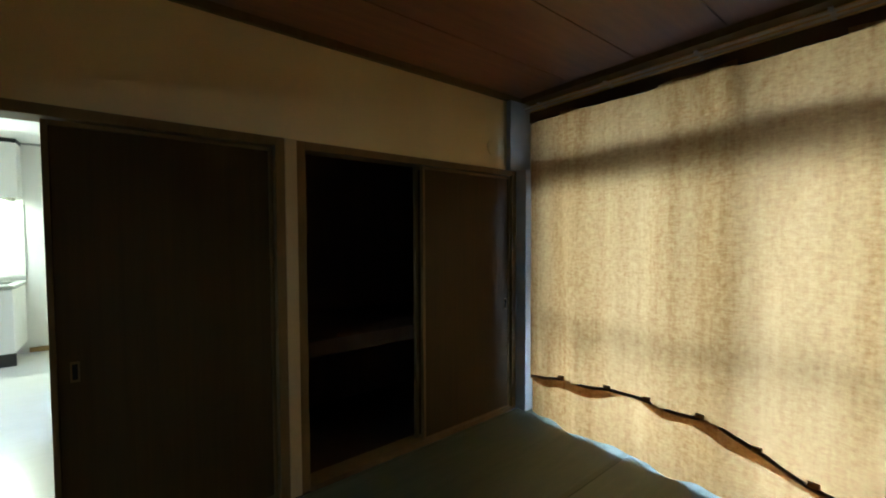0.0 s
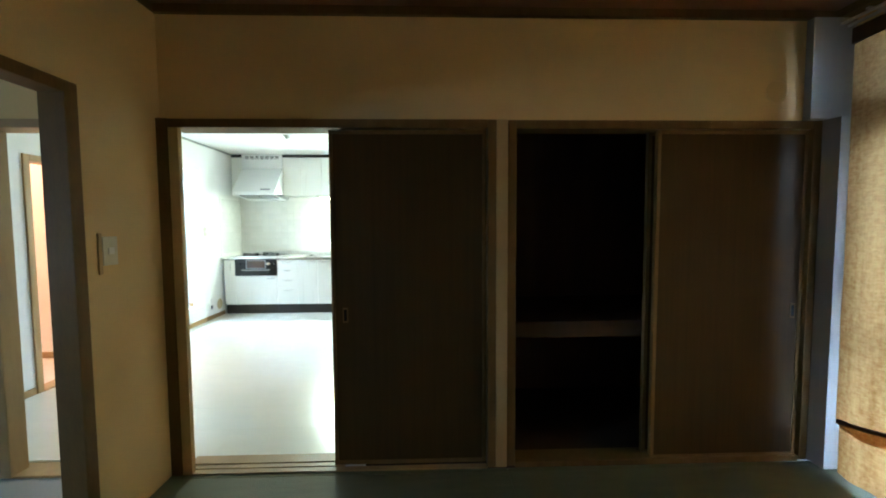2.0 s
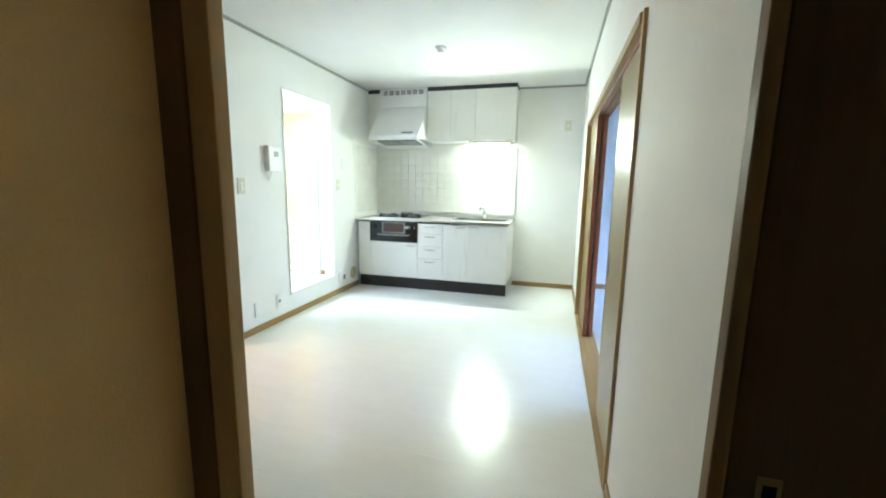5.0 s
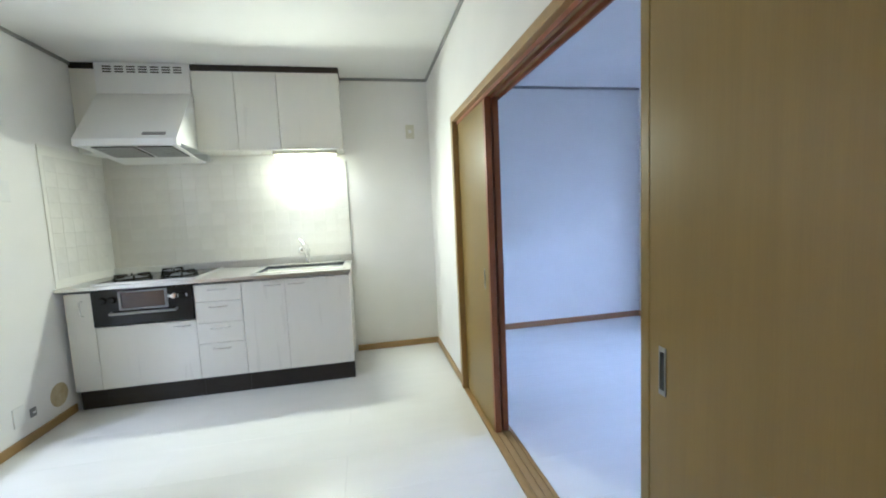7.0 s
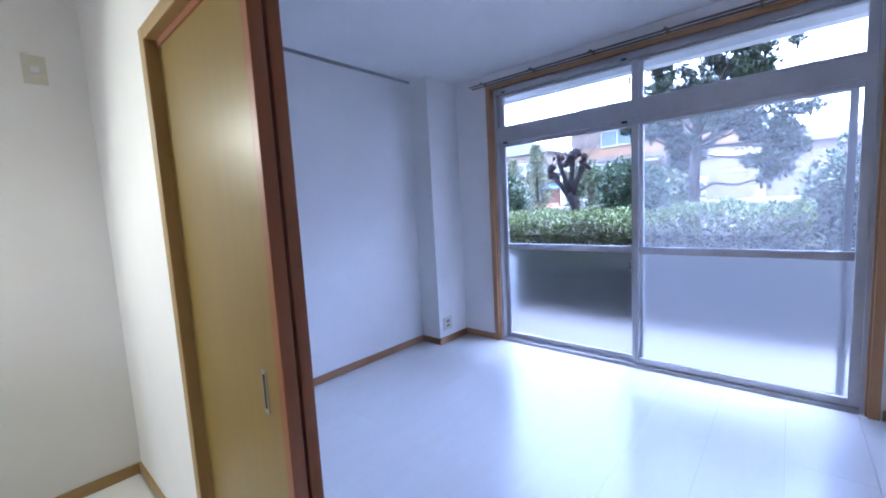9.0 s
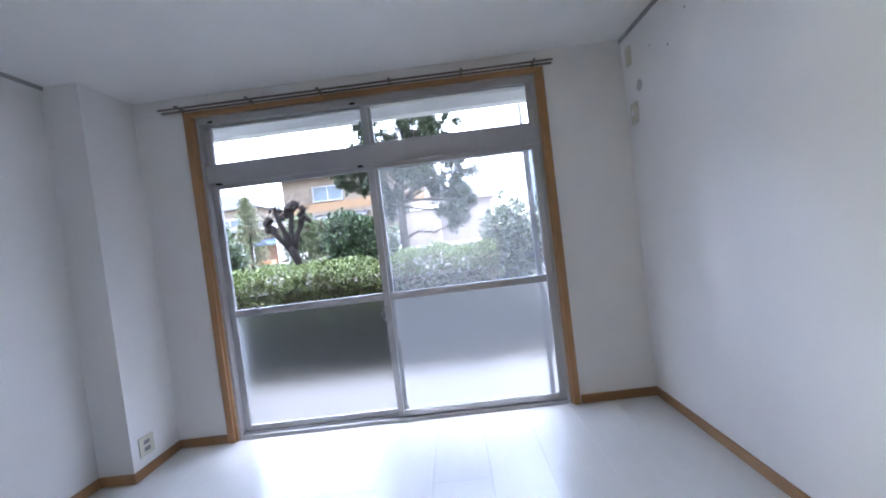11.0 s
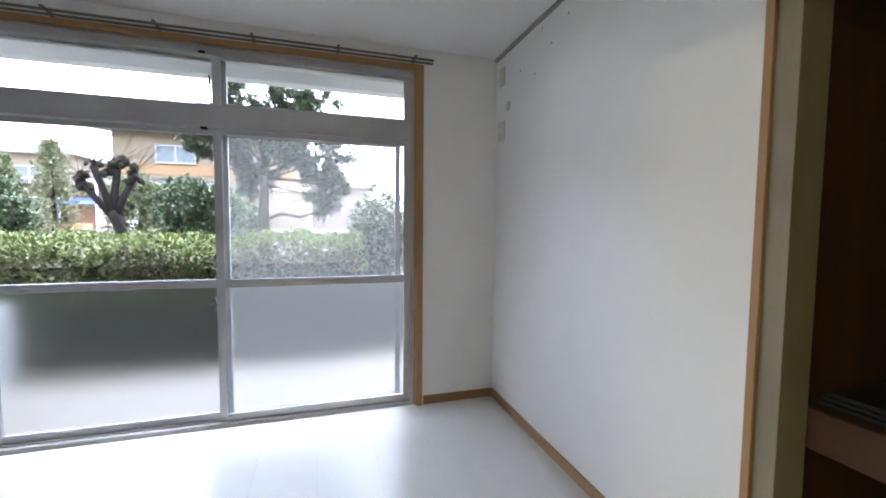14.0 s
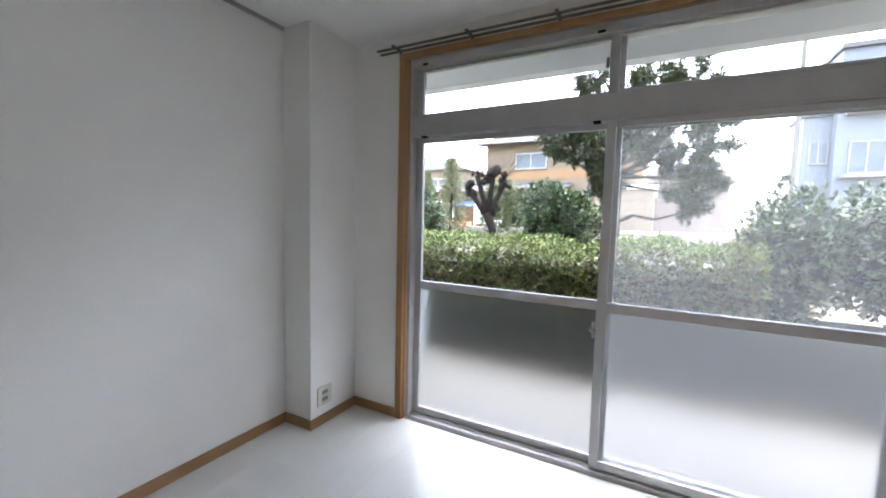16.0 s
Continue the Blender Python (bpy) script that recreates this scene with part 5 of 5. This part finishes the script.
def pollard(x, y):
    """A lopped tree: a short leaning trunk, four stout limbs and burred, knotted limb ends with thin shoots."""
    t = thing("pollarded_tree", "dark pollarded tree with knobbly bare limb ends", "tree", at=(x, y, -0.2))
    part("trunk", tube([(x, y - 0.08, -0.2), (x, y - 0.06, 0.6), (x, y - 0.04, 1.1), (x, y + 0.03, 1.3), (x, y + 0.06, 1.42)], [0.11, 0.085, 0.075, 0.085, 0.075], 14), BARK, t, smooth=True)
    rng = random.Random(5)
    limbs = ((0.05, 0.5, 1.96, 0.15, 0.2), (-0.12, 0.24, 2.12, 0.11, 0.0), (0.0, -0.02, 2.2, 0.18, 0.06), (0.06, -0.22, 2.05, 0.15, -0.05))
    for ex, ey, ez, r, bow in limbs:
        end = Vector((x + ex, y + ey, ez))
        l = part("limb", tube([(x, y + 0.04, 1.30), (x + ex * 0.4, y + 0.03 + ey * 0.45 + bow * 0.15, 1.36 + (ez - 1.36) * 0.42), (x + ex * 0.8, y + ey * 0.85 + bow * 0.1, 1.36 + (ez - 1.36) * 0.76), end], [0.065, 0.05, 0.045, 0.055], 10), BARK, t, smooth=True)
        kb = bmesh.new()
        for k in range(7):
            c = end + Vector((rng.gauss(0, 0.05), rng.gauss(0, 0.06), rng.uniform(-0.16, 0.06)))
            bmesh.ops.create_icosphere(kb, subdivisions=3, radius=r * rng.uniform(0.28, 0.5), matrix=Matrix.Translation(c))
        for v in kb.verts:
            d = noise.noise(v.co * 9) * 0.05 + noise.noise(v.co * 24) * 0.035 + noise.noise(v.co * 55) * 0.015
            v.co += (v.co - end).normalized() * d
        part("knob", kb, BARK, l)
        tw = bmesh.new()
        for _ in range(13):
            d = Vector((rng.gauss(0, 0.4), rng.gauss(-0.25, 0.7), rng.uniform(0.1, 1))).normalized()
            n = rng.uniform(0.3, 0.75)
            bend = Vector((0, rng.gauss(0, 0.05), rng.uniform(0, 0.1)))
            tube([end, end + d * n * 0.5 + bend * 0.4, end + d * n + bend], [0.006, 0.004, 0.002], 4, tw)
        part("shoots", tw, BARK2, l)


pollard(7.6, 6.9)


def evergreen(x, y):
    """A broad tree: the crown is built of leafy tufts at the ends of forked limbs, with sky between them."""
    t = thing("evergreen_tree", "broad evergreen tree with a straight grey trunk", "tree", at=(x, y, -0.2))
    part("trunk", tube([(x, y, -0.2), (x, y + 0.01, 0.8), (x - 0.02, y + 0.02, 1.5), (x, y, 2.1), (x + 0.03, y - 0.1, 2.7), (x, y - 0.2, 3.3)], [0.12, 0.09, 0.08, 0.065, 0.04, 0.012], 12), BARK2, t, smooth=True)
    rng = random.Random(9)
    tufts = ((0.95, 2.45, 0.34, 1.9), (0.75, 2.72, 0.28, 2.0), (0.3, 3.3, 0.34, 2.4), (-0.6, 3.45, 0.36, 2.6), (-0.2, 3.5, 0.32, 2.7), (-0.85, 3.15, 0.28, 2.4), (0.42, 2.62, 0.34, 1.9),
             (-0.1, 2.68, 0.4, 2.1), (-0.63, 2.6, 0.38, 2.0), (-1.05, 2.42, 0.34, 2.1), (-1.2, 2.62, 0.26, 2.2), (-0.98, 2.02, 0.26, 2.0), (-0.92, 1.68, 0.22, 1.9), (-1.12, 1.86, 0.18, 2.05), (-0.35, 2.95, 0.38, 2.3), (0.05, 3.0, 0.36, 2.4), (-0.4, 2.4, 0.32, 2.0), (-0.85, 2.78, 0.34, 2.2), (-0.45, 3.22, 0.36, 2.4), (0.6, 2.35, 0.28, 2.0), (-0.7, 2.3, 0.26, 2.0),
             (0.25, 1.95, 0.28, 1.6), (0.12, 2.2, 0.3, 1.7), (0.5, 2.95, 0.28, 2.2))
    blobs = []
    for ey, ez, r, z0 in tufts:
        ex = rng.uniform(-0.5, 0.4)
        end = Vector((x + ex, y + ey, ez))
        mid = Vector((x + ex * 0.5, y + ey * 0.55, z0 + (ez - z0) * 0.5))
        l = part("limb", tube([(x, y, z0), mid, end], [0.022, 0.016, 0.007], 7), BARK2, t)
        tw = bmesh.new()
        for _ in range(11):
            c = end + Vector((rng.gauss(0, 0.55), rng.gauss(0, 0.55), rng.gauss(0, 0.5))) * r
            tube([mid + (end - mid) * rng.uniform(0.4, 1), (end + c) / 2, c], [0.008, 0.005, 0.003], 4, tw)
            blobs.append((c.x, c.y, c.z, *(rng.uniform(0.09, 0.15) for _ in range(3))))
        part("twigs", tw, BARK2, l)
    part("low_branch", tube([(x, y, 1.3), (x, y - 0.25, 1.42), (x, y - 0.55, 1.36), (x, y - 0.85, 1.45)], [0.03, 0.025, 0.02, 0.01], 7), BARK2, t)
    mesh_part("crown", leaf_cloud(blobs, 84000, 0.03, 31, inner=0.1, per=9, width=0.42, droop=0.35), LEAF_TREE, t)


evergreen(7.45, 4.72)

gwl = thing("garden_wall", "grey concrete block wall behind the garden", "wall", at=(11.2, 6.0, -0.2))
part("coping", boxes((11.0, 11.3, -6, 20, 1.02, 1.09)), BLOCK, gwl)
blk = mesh_of("block", boxes((-0.08, 0.08, -0.196, 0.196, -0.097, 0.097), bevel=0.004), BLOCK)
part("core", boxes((11.08, 11.22, -6, 20, -0.2, 1.02)), GROUT, gwl)
for j in range(2, 5):
    for i in range(30):
        shared("block", blk, (11.14, 1.0 + i * 0.4 + (j % 2) * 0.2, -0.05 + j * 0.2 + 0.17), gwl)


def house_window(parent, x, y0, y1, z0, z1, sash=WHITEP):
    w = part("window", boxes((x - 0.06, x + 0.02, y0 - 0.04, y0, z0 - 0.05, z1 + 0.04), (x - 0.06, x + 0.02, y1, y1 + 0.04, z0 - 0.05, z1 + 0.04), (x - 0.08, x + 0.02, y0, y1, z0 - 0.05, z0), (x - 0.06, x + 0.02, y0, y1, z1, z1 + 0.04), (x - 0.05, x + 0.02, (y0 + y1) / 2 - 0.025, (y0 + y1) / 2 + 0.025, z0, z1)), sash, parent)
    part("pane", boxes((x - 0.02, x + 0.0, y0, (y0 + y1) / 2 - 0.026, z0, z1)), PANE, w)
    part("pane", boxes((x - 0.02, x + 0.0, (y0 + y1) / 2 + 0.026, y1, z0, z1)), PANE, w)


def eave(parent, x, y0, y1, z, rise, deep):
    """A shallow tiled pent roof along y with a row of round tile ends on its edge."""
    part("roof", prism([(x, z), (x + deep, z + rise), (x + deep, z + rise - 0.07), (x + 0.04, z - 0.07)], "y", y0, y1), ROOF, parent, "dark grey tiled pent roof")
    part("gutter", tube([(x - 0.04, y0, z - 0.05), (x - 0.04, y1, z - 0.05)], 0.035, 8), GREYP, parent)
    bm = bmesh.new()
    n = int((y1 - y0) / 0.27)
    for k in range(n):
        yy = y0 + (k + 0.5) * (y1 - y0) / n
        tube([(x - 0.005, yy, z + 0.008), (x + deep - 0.02, yy, z + rise + 0.008)], 0.03, 6, bm)
    part("tile_ridges", bm, ROOF, parent)


h1 = thing("house", "tan stucco two-storey house with grey tiled eaves", "house", at=(14.5, 6.5, -0.2))
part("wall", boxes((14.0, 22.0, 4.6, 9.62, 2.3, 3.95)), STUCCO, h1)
part("upper_wall", boxes((15.3, 22.0, 4.6, 9.9, 3.96, 4.75)), UPPER_WALL, h1, "grey beige upper wall set back")
part("lower_wall", boxes((13.98, 22.0, 4.6, 12.0, -0.2, 2.3)), BROWN_WALL, h1, "weathered brown board wall")
eave(h1, 13.45, 4.4, 10.1, 3.92, 0.25, 1.9)
eave(h1, 13.35, 6.6, 12.3, 2.42, 0.12, 0.64)
part("wood_band", boxes((13.975, 13.998, 4.6, 9.62, 2.68, 3.0)), surface("ochre_board", (0.18, 0.105, 0.05), (0.22, 0.13, 0.062), 0.7, 3, (1, 0.5, 6)), h1, "ochre board band under the window")
house_window(h1, 13.98, 7.5, 8.5, 3.06, 3.52, GREYP)
house_window(h1, 13.96, 10.9, 11.6, 1.1, 1.9)
part("door", boxes((13.94, 13.978, 9.85, 10.7, -0.1, 1.72), bevel=0.006), surface("brown_door_board", (0.13, 0.06, 0.028), (0.18, 0.085, 0.04), 0.5, 3, (1, 8, 0.5)), h1, "brown wooden door")
part("awning", prism([(13.2, 1.72), (13.94, 1.90), (13.94, 1.94), (13.2, 1.76)], "y", 9.75, 10.75), BLUET, h1, "small blue awning")
part("downpipe", tube([(13.3, 9.72, -0.2), (13.3, 9.72, 2.35)], 0.03, 8), WHITEP, h1)
sg = thing("notice_board", "white notice board with faint grey rows on posts", "sign", at=(12.5, 9.22, -0.2))
part("board", boxes((12.49, 12.51, 9.02, 9.40, 1.14, 1.68), bevel=0.004), WHITEP, sg)
for yy in (9.06, 9.36):
    part("post", boxes((12.512, 12.54, yy - 0.015, yy + 0.015, -0.2, 1.68)), ALU, sg)
for k in range(5):
    part("text_row", boxes((12.487, 12.4895, 9.06, 9.36 - 0.05 * (k % 2), 1.24 + k * 0.085, 1.27 + k * 0.085)), GREY_TRIM, sg)
tr = thing("trellis", "white garden lattice leaning behind the pollarded tree", "trellis", at=(11.5, 8.35, -0.2))
for k in range(6):
    part("slat", boxes((11.49, 11.51, 8.1 + k * 0.09, 8.12 + k * 0.09, -0.2, 1.62)), WHITEP, tr)
for k in range(6):
    part("slat", boxes((11.47, 11.489, 8.08, 8.6, 1.05 + k * 0.1, 1.07 + k * 0.1)), WHITEP, tr)
tagged(part("brick_planter", boxes((11.6, 12.0, 9.25, 10.1, -0.2, 1.2), bevel=0.02), ORANGE), "orange brick planter behind the garden wall", "planter")

h0 = thing("house", "far grey-roofed house behind the conifers", "house", at=(24, 17, -0.2))
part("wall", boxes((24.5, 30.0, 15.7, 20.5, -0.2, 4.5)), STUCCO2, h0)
part("roof", prism([(15.2, 4.5), (21.0, 4.5), (19.2, 5.35), (16.9, 5.35)], "x", 24.0, 30.5), surface("pale_slate_roof", (0.13, 0.14, 0.155), (0.18, 0.19, 0.205), 0.7, 6, (1, 8, 1)), h0)
house_window(h0, 24.48, 16.6, 18.2, 2.9, 3.9)
h2 = thing("house", "low beige flat-roofed house with a pale shutter", "house", at=(15, 4.8, -0.2))
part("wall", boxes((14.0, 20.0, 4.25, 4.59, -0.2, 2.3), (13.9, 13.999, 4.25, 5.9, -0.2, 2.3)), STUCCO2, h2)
part("cornice", boxes((13.8, 20.1, 4.15, 4.595, 2.3, 2.42), (13.78, 13.999, 4.595, 6.0, 2.3, 2.42)), WHITEP, h2, "pale cornice")
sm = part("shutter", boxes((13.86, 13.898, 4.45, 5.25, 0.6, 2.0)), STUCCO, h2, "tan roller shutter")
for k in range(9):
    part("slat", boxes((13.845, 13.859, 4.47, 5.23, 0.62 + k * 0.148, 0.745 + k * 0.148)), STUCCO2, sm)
ws = thing("garden_shed", "low white sheet-metal shed beyond the wall", "shed", at=(12.4, 5.9, -0.2))
part("body", boxes((12.0, 12.8, 5.3, 6.5, -0.2, 1.62), bevel=0.01), WHITEP, ws)
part("lid", prism([(11.95, 1.62), (12.85, 1.62), (12.85, 1.72), (11.95, 1.66)], "y", 5.25, 6.55), GREYP, ws)
h3 = thing("house", "far pinkish house with a pale low gable roof", "house", at=(21, 2.6, -0.2))
part("wall", boxes((20.0, 27.0, 1.65, 5.6, -0.2, 3.0)), surface("pinkish_plaster", (0.20, 0.17, 0.16), (0.24, 0.205, 0.195), 0.85, 1.5, bump=0.2), h3)
part("roof", prism([(1.35, 2.98), (5.9, 2.98), (5.9, 3.1), (4.6, 3.56), (2.0, 3.5), (1.35, 3.08)], "x", 19.6, 27.4), surface("pinkish_roof", (0.22, 0.195, 0.19), (0.27, 0.245, 0.24), 0.8, 3, (1, 8, 1)), h3)
b3 = thing("apartment_building", "blue-grey clad apartment building far beyond the garden", "building", at=(30, -8, -0.2))
part("wall", boxes((25.0, 27.0, -2.6, -1.6, -0.2, 6.3)), BLUEB, b3)
part("wing_wall", boxes((24.4, 27.0, -16.0, -2.6, -0.2, 9.0)), BLUEB, b3)
part("roof", boxes((24.8, 27.2, -2.6, -1.5, 6.3, 6.45)), ROOF, b3)
part("roof", boxes((24.2, 27.2, -16.2, -2.5, 9.0, 9.2)), ROOF, b3)
for z in (1.0, 3.7, 6.4):
    for yy in (-4.2, -6.6, -9.0, -11.4):
        house_window(b3, 24.37, yy, yy + 1.1, z, z + 1.3, GREYP)
        part("balcony_slab", boxes((23.7, 24.36, yy - 0.3, yy + 1.4, z - 0.25, z - 0.13)), UPPER_WALL, b3)
house_window(b3, 24.97, -2.5, -1.9, 4.2, 5.15, GREYP)


def utility_pole(x, y, h, r=0.16):
    p = thing("utility_pole", "grey concrete utility pole with crossarms", "utility pole", at=(x, y, -0.2))
    part("pole", tube([(x, y, -0.2), (x, y, h)], [r, r * 0.7], 10), CONCRETE, p)
    part("crossarm", boxes((x - 0.05, x + 0.05, y - 0.9, y + 0.9, h - 0.6, h - 0.5)), GREYP, p)
    part("crossarm", boxes((x - 0.05, x + 0.05, y - 0.7, y + 0.7, h - 1.3, h - 1.2)), GREYP, p)


utility_pole(25.0, 19.8, 9.6)
utility_pole(22.0, -0.72, 11.0, 0.11)
for dz in (0.0, 0.45):
    tagged(part("power_line", tube([(25, 19.3, 9.0 + dz), (24, 9, 8.5 + dz), (22, -0.7, 9.9 + dz), (22, -16, 9.4 + dz)], 0.014, 5), GREYP), "thin dark overhead power line", "power line")

# ---- floor planks ----
rng = random.Random(77)


def planks(parent, x0, x1, y0, y1, wide, long):
    """White boards that run along x, in staggered rows."""
    cache = {}
    y, row = y0, 0
    while y < y1 - 0.01:
        w = min(wide, y1 - y)
        x = x0 - (0.0 if row % 2 == 0 else long / 2)
        while x < x1 - 0.01:
            a, b = max(x, x0), min(x + long, x1)
            key = (round(b - a, 3), round(w, 3))
            if b - a > 0.02:
                if key not in cache:
                    cache[key] = mesh_of("plank", chamfer_plate(b - a - 0.0003, w - 0.0003, 0.008, 0.0002, "+z"), FLOOR)
                shared("plank", cache[key], ((a + b) / 2, y + w / 2, -0.0085), parent)
            x += long
        y += w
        row += 1


planks(floor_k, -2.598, -0.016, 1.665, 5.999, 0.303, 1.82)
planks(floor_r, 0.113, 2.66, 2.602, 6.149, 0.303, 1.82)
